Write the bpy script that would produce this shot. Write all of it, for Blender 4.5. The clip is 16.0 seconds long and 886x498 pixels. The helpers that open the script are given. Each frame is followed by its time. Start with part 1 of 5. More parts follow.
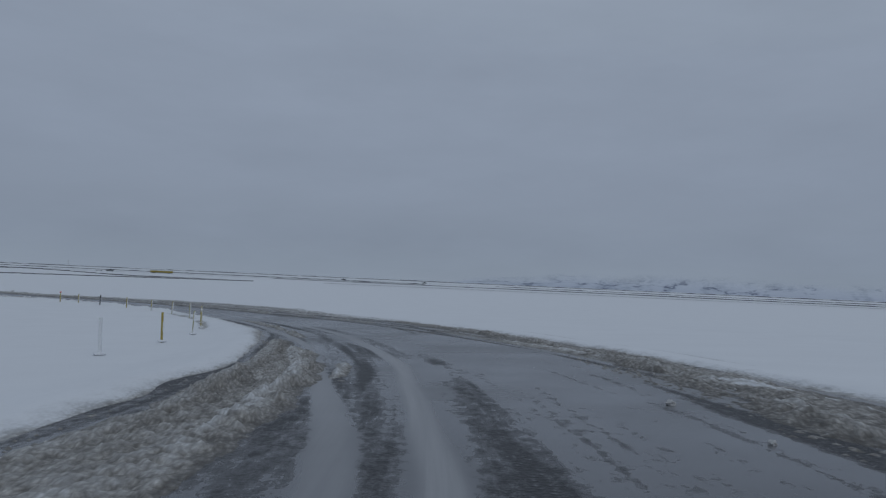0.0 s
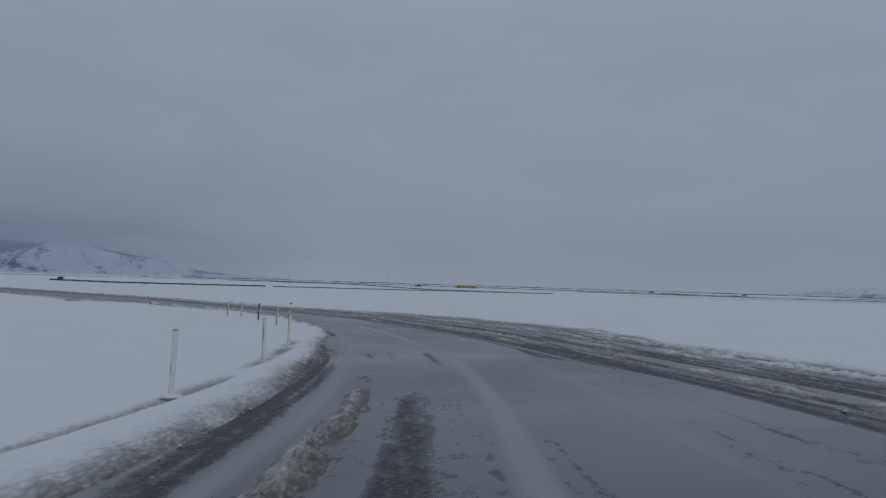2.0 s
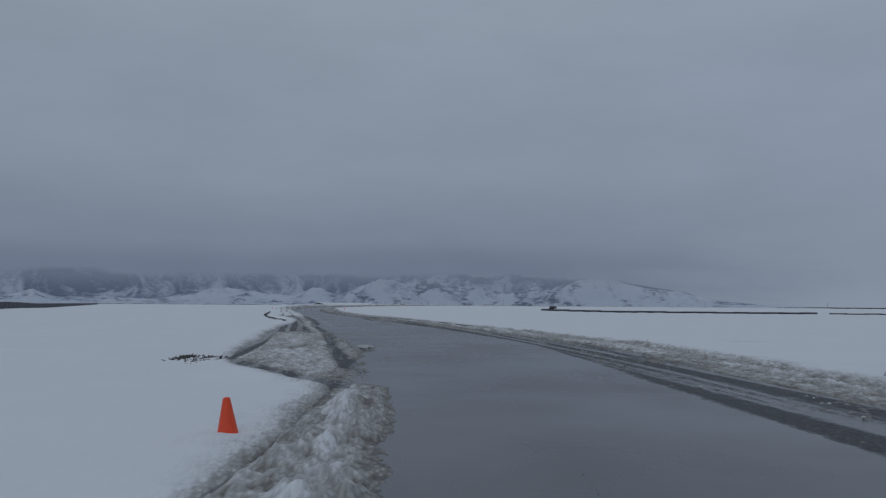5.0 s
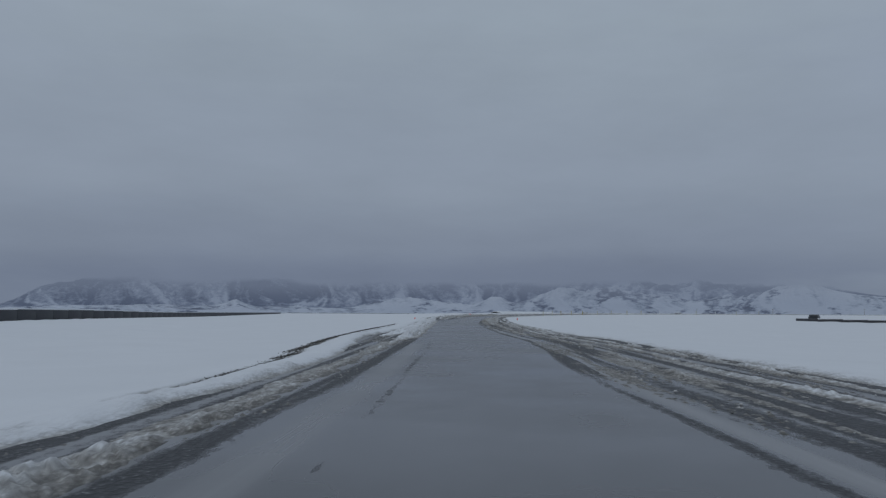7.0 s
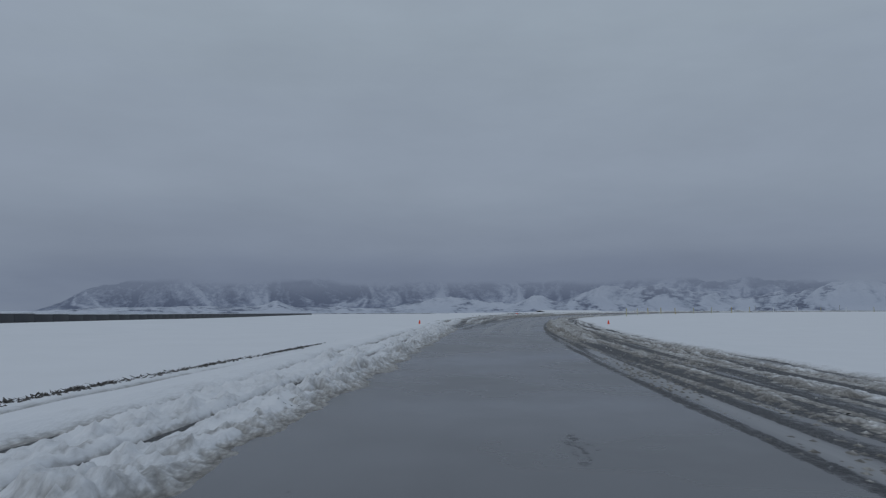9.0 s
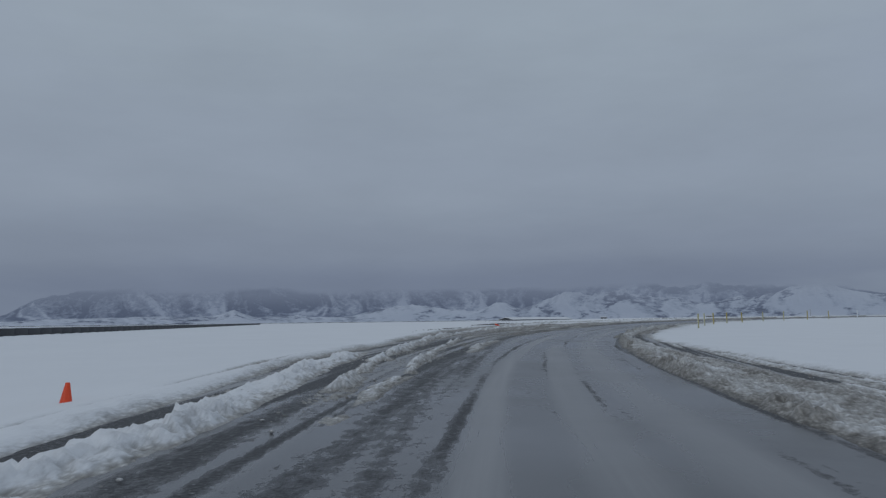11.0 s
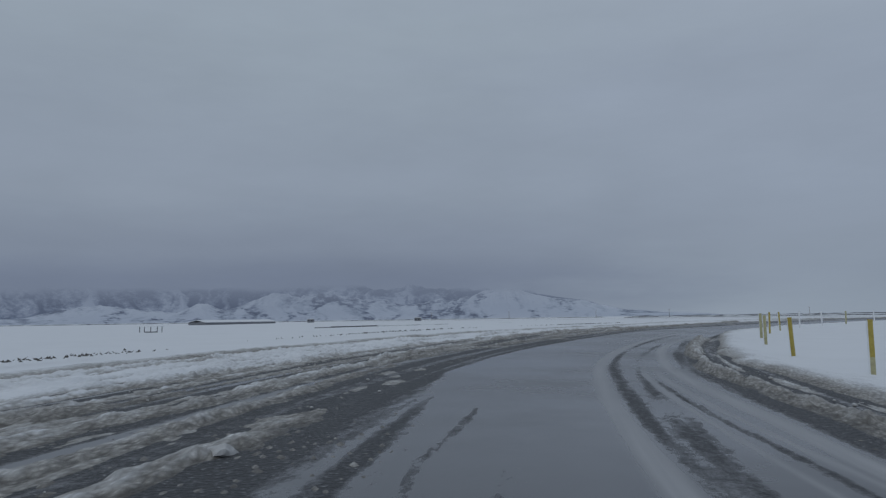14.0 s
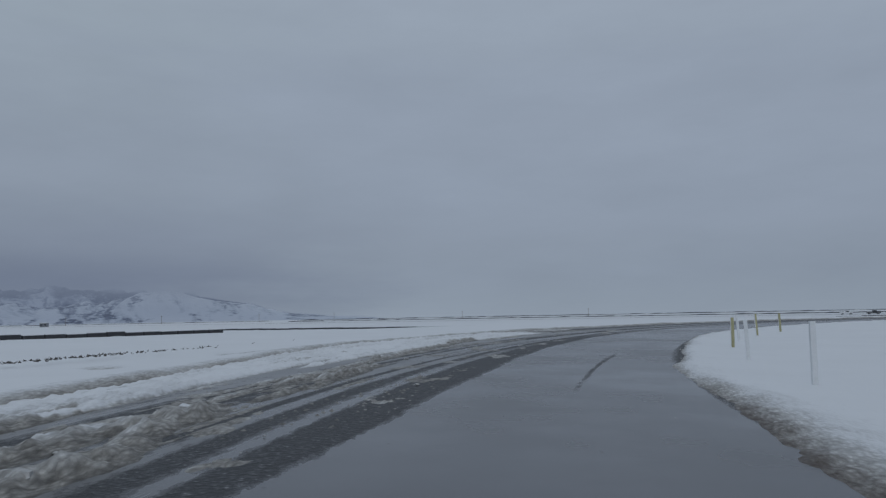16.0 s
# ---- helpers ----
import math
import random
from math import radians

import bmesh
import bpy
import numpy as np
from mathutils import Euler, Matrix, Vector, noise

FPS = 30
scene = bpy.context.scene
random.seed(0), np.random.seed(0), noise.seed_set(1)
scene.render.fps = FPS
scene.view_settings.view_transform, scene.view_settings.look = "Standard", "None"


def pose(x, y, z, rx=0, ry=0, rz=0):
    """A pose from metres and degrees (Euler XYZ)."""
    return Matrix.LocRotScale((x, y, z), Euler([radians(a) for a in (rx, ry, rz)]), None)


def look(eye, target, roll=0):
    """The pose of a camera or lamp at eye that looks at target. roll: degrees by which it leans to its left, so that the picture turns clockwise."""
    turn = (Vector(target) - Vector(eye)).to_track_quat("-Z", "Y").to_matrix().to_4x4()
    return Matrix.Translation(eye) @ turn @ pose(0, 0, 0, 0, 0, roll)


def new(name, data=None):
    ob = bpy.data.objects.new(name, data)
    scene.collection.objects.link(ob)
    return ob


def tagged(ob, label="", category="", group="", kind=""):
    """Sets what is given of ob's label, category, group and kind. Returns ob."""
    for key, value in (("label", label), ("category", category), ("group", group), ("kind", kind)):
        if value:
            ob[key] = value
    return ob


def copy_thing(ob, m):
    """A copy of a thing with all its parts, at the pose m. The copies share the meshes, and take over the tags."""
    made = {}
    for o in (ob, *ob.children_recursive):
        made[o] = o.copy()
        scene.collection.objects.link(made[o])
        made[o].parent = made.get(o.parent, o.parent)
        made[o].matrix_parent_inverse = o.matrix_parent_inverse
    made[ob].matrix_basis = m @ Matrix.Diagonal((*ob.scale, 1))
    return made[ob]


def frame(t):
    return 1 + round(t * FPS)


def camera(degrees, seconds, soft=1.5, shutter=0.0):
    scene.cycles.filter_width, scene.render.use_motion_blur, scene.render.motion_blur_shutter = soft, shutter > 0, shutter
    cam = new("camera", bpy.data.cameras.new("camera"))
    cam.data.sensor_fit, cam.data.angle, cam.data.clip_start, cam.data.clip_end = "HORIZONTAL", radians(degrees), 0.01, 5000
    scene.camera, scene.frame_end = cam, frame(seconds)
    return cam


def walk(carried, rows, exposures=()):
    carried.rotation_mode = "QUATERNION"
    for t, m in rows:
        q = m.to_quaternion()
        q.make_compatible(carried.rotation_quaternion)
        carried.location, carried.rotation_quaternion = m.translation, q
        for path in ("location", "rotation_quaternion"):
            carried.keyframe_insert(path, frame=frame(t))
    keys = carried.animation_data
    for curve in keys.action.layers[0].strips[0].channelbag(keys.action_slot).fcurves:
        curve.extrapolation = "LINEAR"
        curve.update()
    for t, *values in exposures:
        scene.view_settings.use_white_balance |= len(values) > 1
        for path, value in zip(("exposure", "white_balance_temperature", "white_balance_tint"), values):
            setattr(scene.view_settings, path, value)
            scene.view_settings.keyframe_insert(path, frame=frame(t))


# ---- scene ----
# ---- the camera and its drive ----
cam = camera(60.25, 16.0, soft=1.3)
# seconds, x, y, z, heading (left of +y), tilt, lean to the left
PATH = [
    (0.0, 0.00, 0.00, 1.20, -6.00, 2.39, 2.59),
    (0.5, 0.76, 8.39, 0.88, -0.83, 2.44, 2.32),
    (1.0, 0.68, 17.34, 0.55, 5.02, 2.41, 2.12),
    (1.5, -0.31, 26.81, 0.19, 10.30, 2.56, 1.95),
    (2.0, -2.41, 36.75, -0.16, 16.53, 2.62, 1.78),
    (2.5, -5.60, 46.97, -0.51, 21.68, 2.76, 1.59),
    (3.0, -10.00, 57.11, -0.82, 28.10, 3.21, 1.30),
    (3.5, -15.62, 66.84, -1.07, 34.73, 3.46, 1.04),
    (4.0, -22.45, 75.97, -1.27, 41.58, 3.71, 0.82),
    (4.5, -30.44, 84.40, -1.44, 48.15, 3.80, 0.65),
    (5.0, -39.37, 91.98, -1.59, 54.25, 4.23, 0.44),
    (5.5, -49.04, 98.71, -1.67, 59.53, 4.47, 0.31),
    (6.0, -59.26, 104.73, -1.70, 63.49, 4.70, 0.27),
    (6.5, -69.86, 110.26, -1.70, 66.09, 4.81, 0.28),
    (7.0, -80.69, 115.49, -1.68, 67.61, 4.81, 0.32),
    (7.5, -91.63, 120.53, -1.66, 68.47, 4.77, 0.31),
    (8.0, -102.67, 125.39, -1.67, 69.41, 4.66, 0.23),
    (8.5, -113.71, 130.13, -1.69, 69.83, 4.69, 0.07),
    (9.0, -124.74, 134.71, -1.70, 70.66, 4.78, -0.13),
    (9.5, -135.70, 139.16, -1.67, 70.96, 4.95, -0.34),
    (10.0, -146.49, 143.58, -1.61, 70.55, 5.12, -0.53),
    (10.5, -157.06, 148.12, -1.53, 69.45, 5.25, -0.66),
    (11.0, -167.33, 152.85, -1.43, 67.79, 5.35, -0.71),
    (11.5, -177.22, 157.85, -1.33, 65.54, 5.37, -0.71),
    (12.0, -186.67, 163.20, -1.23, 62.66, 5.37, -0.70),
    (12.5, -195.67, 168.92, -1.14, 59.77, 5.35, -0.71),
    (13.0, -204.16, 175.09, -1.04, 55.92, 5.35, -0.76),
    (13.5, -212.08, 181.84, -0.94, 51.35, 5.26, -0.81),
    (14.0, -219.37, 189.23, -0.86, 46.22, 5.19, -0.84),
    (14.5, -225.94, 197.35, -0.78, 40.38, 5.18, -0.84),
    (15.0, -231.72, 206.20, -0.70, 34.56, 5.09, -0.85),
    (15.5, -236.55, 215.81, -0.63, 27.91, 5.00, -0.90),
    (16.0, -240.36, 226.09, -0.56, 21.66, 5.06, -1.07),
]
walk(cam, [(t, pose(x, y, z, 90 + tilt, 0, head) @ pose(0, 0, 0, 0, 0, lean)) for t, x, y, z, head, tilt, lean in PATH],
     exposures=[(0, -0.02, 6410, 8), (5.2, -0.02, 6430, 8), (7.5, 0.10, 6520, 6.8), (16, 0.13, 6530, 6.8)])

# ---- overcast daylight ----
scene.view_settings.exposure = 0.0
SUN_UP, SUN_ROUND = radians(24), radians(150)
world = bpy.data.worlds.new("overcast_sky")
scene.world = world
world.use_nodes = True


def link(tree, a, b):
    tree.links.new(a, b)


def node(tree, kind, **values):
    n = tree.nodes.new(kind)
    for key, value in values.items():
        if key in n.inputs:
            n.inputs[key].default_value = value
    return n


def ramp(tree, fac, stops, mode="LINEAR"):
    n = tree.nodes.new("ShaderNodeValToRGB")
    n.color_ramp.interpolation = mode
    while len(n.color_ramp.elements) < len(stops):
        n.color_ramp.elements.new(0.5)
    for e, (p, c) in zip(n.color_ramp.elements, stops):
        e.position, e.color = p, (*((c,) * 3 if isinstance(c, (int, float)) else c), 1)
    link(tree, fac, n.inputs["Fac"])
    return n.outputs["Color"]


def math_node(tree, op, a, b=0.0, c=0.0, clamp=False):
    n = tree.nodes.new("ShaderNodeMath")
    n.operation, n.use_clamp = op, clamp
    for i, v in enumerate((a, b, c)):
        if isinstance(v, (int, float)):
            n.inputs[i].default_value = v
        else:
            link(tree, v, n.inputs[i])
    return n.outputs[0]


def mix(tree, fac, a, b, mode="MIX"):
    n = tree.nodes.new("ShaderNodeMix")
    n.data_type, n.blend_type = "RGBA", mode
    for i, v in ((0, fac), (6, a), (7, b)):
        if isinstance(v, (int, float)):
            n.inputs[i].default_value = v if i == 0 else (v, v, v, 1)
        elif isinstance(v, tuple):
            n.inputs[i].default_value = (*v, 1)
        else:
            link(tree, v, n.inputs[i])
    return n.outputs[2]


def noise_tex(tree, vec, scale, detail=4.0, rough=0.55, squash=None):
    if squash:
        m = tree.nodes.new("ShaderNodeMapping")
        m.inputs["Scale"].default_value = squash
        link(tree, vec, m.inputs["Vector"])
        vec = m.outputs[0]
    n = node(tree, "ShaderNodeTexNoise", Scale=scale, Detail=detail, Roughness=rough)
    link(tree, vec, n.inputs["Vector"])
    return n.outputs["Fac"]


# the cloud layer: grey-blue, lighter overhead, darker slate along the horizon, faint soft streaks
SKY_OPEN = [(0.0, (0.243, 0.286, 0.353)), (0.06, (0.234, 0.275, 0.347)), (0.14, (0.242, 0.282, 0.361)), (0.25, (0.256, 0.297, 0.378)),
            (0.40, (0.272, 0.315, 0.392)), (0.65, (0.315, 0.361, 0.438)), (1.0, (0.372, 0.419, 0.497))]
SKY_LOW = [(0.0, (0.150, 0.182, 0.255)), (0.045, (0.150, 0.180, 0.252)), (0.09, (0.190, 0.224, 0.296)), (0.17, (0.232, 0.270, 0.342)),
           (0.40, (0.272, 0.318, 0.384)), (0.65, (0.318, 0.366, 0.432)), (1.0, (0.375, 0.425, 0.49))]


def cloud_colour(tree, direction):
    """Grey-blue overcast: lighter overhead, slate-dark and low over the mountains."""
    sep = tree.nodes.new("ShaderNodeSeparateXYZ")
    link(tree, direction, sep.inputs[0])
    up = math_node(tree, "MAXIMUM", sep.outputs["Z"], 0.0)
    streak = noise_tex(tree, direction, 2.2, 5.0, 0.6, (1.0, 1.0, 5.5))
    patch = noise_tex(tree, direction, 4.0, 6.0, 0.58, (1.0, 1.0, 3.2))
    wob = math_node(tree, "MULTIPLY_ADD", streak, 0.16, -0.08)
    high = math_node(tree, "ADD", up, math_node(tree, "MULTIPLY", wob, math_node(tree, "MULTIPLY_ADD", up, 2.2, 0.16)), 0, True)
    toward = math_node(tree, "ADD", math_node(tree, "MULTIPLY", sep.outputs["X"], -0.93), math_node(tree, "MULTIPLY", sep.outputs["Y"], 0.36))
    toward = math_node(tree, "ADD", toward, math_node(tree, "MULTIPLY_ADD", streak, 0.3, -0.15))
    side = ramp(tree, toward, [(0.70, 0.12), (0.93, 1.0)], "EASE")
    base = mix(tree, side, ramp(tree, high, SKY_OPEN, "EASE"), ramp(tree, high, SKY_LOW, "EASE"))
    shade = math_node(tree, "MULTIPLY_ADD", patch, 0.22, 0.89)
    return mix(tree, 1.0, base, shade, "MULTIPLY")


wt = world.node_tree
for n in list(wt.nodes):
    wt.nodes.remove(n)
geo = wt.nodes.new("ShaderNodeTexCoord")
sky = wt.nodes.new("ShaderNodeTexSky")
sky.sky_type, sky.sun_disc = "NISHITA", False
sky.sun_elevation, sky.sun_rotation = SUN_UP, SUN_ROUND
clear = node(wt, "ShaderNodeBackground", Strength=0.0012)
link(wt, sky.outputs[0], clear.inputs["Color"])
CLOUD_STRENGTH = 1.0
cloud = node(wt, "ShaderNodeBackground", Strength=CLOUD_STRENGTH)
link(wt, cloud_colour(wt, geo.outputs["Generated"]), cloud.inputs["Color"])
both = wt.nodes.new("ShaderNodeAddShader")
link(wt, clear.outputs[0], both.inputs[0])
link(wt, cloud.outputs[0], both.inputs[1])
out = wt.nodes.new("ShaderNodeOutputWorld")
link(wt, both.outputs[0], out.inputs[0])

sun_data = bpy.data.lights.new("sun", "SUN")
sun_data.energy, sun_data.angle, sun_data.color = 0.25, radians(40), (1.0, 0.97, 0.93)
sun = new("sun", sun_data)
sun.matrix_world = look((200, -300, 220), (0, 0, 0))

# ---- materials ----


def material(name, rough=0.6, spec=0.5):
    m = bpy.data.materials.new(name)
    m.use_nodes = True
    t = m.node_tree
    b = t.nodes["Principled BSDF"]
    b.inputs["Roughness"].default_value = rough
    b.inputs["Specular IOR Level"].default_value = spec
    return m, t, b


def bump(tree, b, height, strength, distance):
    n = node(tree, "ShaderNodeBump", Strength=strength, Distance=distance)
    link(tree, height, n.inputs["Height"])
    link(tree, n.outputs[0], b.inputs["Normal"])


def object_coord(tree):
    return tree.nodes.new("ShaderNodeTexCoord").outputs["Object"]


def snow_material(name, base=(0.80, 0.82, 0.85)):
    """Settled snow."""
    m, t, b = material(name, 0.75, 0.3)
    c = object_coord(t)
    soft = noise_tex(t, c, 0.35, 5.0, 0.6)
    fine = noise_tex(t, c, 7.0, 6.0, 0.68)
    white = mix(t, math_node(t, "MULTIPLY_ADD", soft, 0.9, -0.2, True), tuple(v * 0.90 for v in base), base)
    bump(t, b, math_node(t, "ADD", math_node(t, "MULTIPLY", soft, 0.7), math_node(t, "MULTIPLY", fine, 0.3)), 0.4, 0.10)
    link(t, white, b.inputs["Base Color"])
    return m


SNOW = snow_material("snow")


def cell_tex(tree, vec, scale):
    n = tree.nodes.new("ShaderNodeTexVoronoi")
    n.feature = "F1"
    n.inputs["Scale"].default_value = scale
    link(tree, vec, n.inputs["Vector"])
    return n.outputs["Distance"]


def trodden_snow():
    """Snow and slush by the track: clean to dirty and wet, with painted shade between lumps, by the mesh's own dirt and
    shade map (second UV layer), brown where soil shows (its v).
    """
    m, t, b = material("roadside_snow", 0.7, 0.35)
    c = object_coord(t)
    load = t.nodes.new("ShaderNodeUVMap")
    load.uv_map = "dirt_shade"
    sep = t.nodes.new("ShaderNodeSeparateXYZ")
    link(t, load.outputs[0], sep.inputs[0])
    soft = noise_tex(t, c, 0.35, 5.0, 0.6)
    run = t.nodes.new("ShaderNodeUVMap")                     # u across, v along the track: tyres drag the slush out lengthwise
    run.uv_map = "UVMap"
    drawn = t.nodes.new("ShaderNodeMapping")
    drawn.inputs["Scale"].default_value = (1.0, 0.36, 1.0)
    link(t, run.outputs[0], drawn.inputs["Vector"])
    drawn = drawn.outputs[0]
    broad = noise_tex(t, drawn, 2.2, 6.0, 0.7)
    fine = noise_tex(t, drawn, 10.0, 6.0, 0.7)
    speck = noise_tex(t, drawn, 34.0, 4.0, 0.7)
    lump = cell_tex(t, drawn, 9.0)
    crumb = cell_tex(t, drawn, 24.0)
    white = mix(t, math_node(t, "MULTIPLY_ADD", soft, 0.9, -0.2, True), (0.72, 0.738, 0.765), (0.80, 0.82, 0.85))
    # road grit and wet: patches, then crumbs, round the load that the mesh carries
    dirt_shade = math_node(t, "MULTIPLY_ADD", math_node(t, "SUBTRACT", broad, 0.5), 0.55, sep.outputs["X"])
    dirt_shade = math_node(t, "MULTIPLY_ADD", math_node(t, "SUBTRACT", fine, 0.5), math_node(t, "MULTIPLY_ADD", sep.outputs["X"], 1.2, 0.1), dirt_shade)
    dirt_shade = math_node(t, "MULTIPLY_ADD", math_node(t, "SUBTRACT", speck, 0.5), math_node(t, "MULTIPLY", sep.outputs["X"], 0.9), dirt_shade)
    # rims between crumbs darkened: their shade painted into the colour
    dirt_shade = math_node(t, "MULTIPLY_ADD", math_node(t, "SUBTRACT", crumb, 0.42), math_node(t, "MULTIPLY", sep.outputs["X"], 0.8), dirt_shade)
    white = mix(t, ramp(t, sep.outputs["X"], [(0.25, 0.0), (0.7, 1.0)]), white, (0.80, 0.775, 0.725))
    col = mix(t, ramp(t, math_node(t, "MULTIPLY", dirt_shade, 0.77), [(0.08, 0.0), (0.17, 0.13), (0.30, 0.46), (0.46, 0.68), (0.68, 0.87), (0.95, 0.98)]), white, (0.083, 0.076, 0.067))
    soil = math_node(t, "MULTIPLY_ADD", math_node(t, "SUBTRACT", fine, 0.5), 2.2, math_node(t, "MULTIPLY_ADD", sep.outputs["Y"], 1.4, -0.2), True)
    soil = math_node(t, "MULTIPLY", soil, ramp(t, sep.outputs["Y"], [(0.02, 0.0), (0.2, 1.0)]))
    col = mix(t, soil, col, (0.085, 0.066, 0.055))
    link(t, col, b.inputs["Base Color"])
    wet = ramp(t, sep.outputs["X"], [(0.2, 0.75), (0.9, 0.5)])
    link(t, wet, b.inputs["Roughness"])
    relief = math_node(t, "MULTIPLY_ADD", lump, -0.8, math_node(t, "MULTIPLY", crumb, -0.45))
    relief = math_node(t, "MULTIPLY", relief, math_node(t, "MULTIPLY_ADD", sep.outputs["X"], 1.2, 0.05, True))
    relief = math_node(t, "ADD", relief, math_node(t, "MULTIPLY", fine, math_node(t, "MULTIPLY_ADD", sep.outputs["X"], 0.8, 0.16)))
    bump(t, b, math_node(t, "ADD", relief, math_node(t, "MULTIPLY", soft, 0.4)), 0.8, 0.07)
    return m


TRODDEN = trodden_snow()


def plain(name, colour, rough=0.6, vary=0.25, scale=6.0, metal=0.0, relief=0.2):
    m, t, b = material(name, rough)
    c = object_coord(t)
    n1 = noise_tex(t, c, scale, 5.0, 0.6)
    n2 = noise_tex(t, c, scale * 6, 4.0, 0.6)
    f = math_node(t, "ADD", math_node(t, "MULTIPLY", n1, 0.6), math_node(t, "MULTIPLY", n2, 0.4))
    dark = tuple(v * (1 - vary) for v in colour)
    lite = tuple(min(1, v * (1 + vary)) for v in colour)
    link(t, mix(t, ramp(t, f, [(0.3, 0.0), (0.7, 1.0)]), dark, lite), b.inputs["Base Color"])
    b.inputs["Metallic"].default_value = metal
    bump(t, b, n2, relief, 0.01)
    return m


def wet_road():
    """Tarmac under a smooth film of meltwater, with patches of dark, grainy, half-melted slush where the tyres have not swept it."""
    m, t, b = material("wet_asphalt", 0.3, 0.5)
    uv = t.nodes.new("ShaderNodeUVMap")
    uv.uv_map = "UVMap"                                     # u across, v along, in metres
    uv = uv.outputs[0]
    load = t.nodes.new("ShaderNodeUVMap")
    load.uv_map = "slush"                                   # u: how much slush lies there
    sep = t.nodes.new("ShaderNodeSeparateXYZ")
    link(t, load.outputs[0], sep.inputs[0])
    c = object_coord(t)
    streak = noise_tex(t, uv, 1.0, 4.0, 0.6, (2.6, 0.10, 1.0))
    grain = noise_tex(t, uv, 1.0, 5.0, 0.7, (6.5, 3.0, 1.0))
    broad = noise_tex(t, uv, 1.0, 4.0, 0.5, (0.6, 0.07, 1.0))
    fine = noise_tex(t, c, 22.0, 4.0, 0.75)
    pool = noise_tex(t, c, 0.25, 4.0, 0.6)
    bits = cell_tex(t, c, 17.0)
    v = math_node(t, "ADD", math_node(t, "MULTIPLY", streak, 0.34), math_node(t, "ADD", math_node(t, "MULTIPLY", grain, 0.34), math_node(t, "MULTIPLY", broad, 0.16)))
    v = math_node(t, "ADD", v, math_node(t, "MULTIPLY", fine, 0.16))
    thr = math_node(t, "MULTIPLY_ADD", sep.outputs["X"], -0.27, 0.67)
    mask = math_node(t, "MULTIPLY_ADD", math_node(t, "SUBTRACT", v, thr), 11.0, 0.5, True)
    tone = math_node(t, "ADD", math_node(t, "MULTIPLY", fine, 0.75), math_node(t, "MULTIPLY", math_node(t, "SUBTRACT", 0.5, bits), 0.5))
    crumb = ramp(t, tone, [(0.34, (0.020, 0.021, 0.024)), (0.49, (0.048, 0.050, 0.056)), (0.58, (0.13, 0.132, 0.14)), (0.68, (0.38, 0.38, 0.385))])
    film = mix(t, ramp(t, math_node(t, "ADD", math_node(t, "MULTIPLY", pool, 0.5), math_node(t, "MULTIPLY", broad, 0.5)), [(0.35, 0.0), (0.65, 1.0)]), (0.068, 0.069, 0.075), (0.122, 0.123, 0.131))
    film = mix(t, math_node(t, "MULTIPLY", streak, 0.35), film, (0.06, 0.061, 0.066))
    smear = noise_tex(t, uv, 1.0, 5.0, 0.65, (9.0, 0.16, 1.0))              # pale, half-melted slush pressed smooth by tyres
    pale = math_node(t, "MULTIPLY", sep.outputs["Y"], math_node(t, "MULTIPLY_ADD", smear, 1.7, 0.05), 0, True)
    film = mix(t, pale, film, (0.32, 0.322, 0.332))
    link(t, mix(t, mask, film, crumb), b.inputs["Base Color"])
    slick = ramp(t, pool, [(0.35, 0.18), (0.65, 0.32)])
    slick = mix(t, pale, slick, 0.42)
    link(t, mix(t, mask, slick, 0.55), b.inputs["Roughness"])
    h = math_node(t, "MULTIPLY", mask, math_node(t, "MULTIPLY_ADD", fine, 1.0, math_node(t, "MULTIPLY_ADD", bits, -0.9, 0.6)))
    h = math_node(t, "ADD", h, math_node(t, "MULTIPLY", grain, 0.05))
    bump(t, b, h, 0.7, 0.03)
    return m


ROAD = wet_road()
FAR_ROAD = plain("far_tarmac", (0.06, 0.063, 0.07), 0.5, 0.3, 0.2)
YELLOW = plain("yellow_paint", (0.37, 0.295, 0.06), 0.6, 0.4, 5.0)
PALE = plain("weathered_yellow_paint", (0.40, 0.38, 0.22), 0.65, 0.35, 5.0)
BLACK = plain("black_paint", (0.025, 0.026, 0.028), 0.5, 0.4, 5.0)
ICE = plain("frosted_snow", (0.72, 0.74, 0.76), 0.6, 0.08, 8.0)
KERB_RED = plain("kerb_red", (0.19, 0.048, 0.048), 0.55, 0.5, 4.0)
KERB_WHITE = plain("kerb_white", (0.33, 0.32, 0.30), 0.5, 0.35, 4.0)
ORANGE = plain("orange_plastic", (0.80, 0.075, 0.02), 0.4, 0.1, 6.0, 0.0, 0.05)
RUBBER = plain("dark_rubber", (0.035, 0.037, 0.042), 0.6, 0.3, 1.5)
GRASS = plain("dead_grass", (0.075, 0.070, 0.064), 0.8, 0.4, 9.0)

# ---- the line of the road ----
# centre line of the driven line, about a second apart; height of the tarmac and its bank in degrees on those that are driven
CENTRE = [(-11.88, -33.70), (-4.35, -17.46), (0.00, 0.00), (0.87, 17.45), (-2.15, 36.76), (-9.76, 57.06), (-22.24, 76.11), (-39.15, 92.08), (-59.15, 104.79),
          (-80.72, 115.44), (-102.67, 125.33), (-124.79, 134.71), (-146.53, 143.50), (-167.43, 152.69), (-186.81, 163.04), (-204.34, 174.84), (-219.67, 188.99), (-232.03, 206.07),
          (-240.72, 226.03), (-244.92, 245.49), (-245.19, 265.49), (-241.47, 285.11), (-233.64, 303.44), (-222.10, 319.78), (-207.86, 333.74), (-193.21, 347.39), (-178.56, 361.05)]
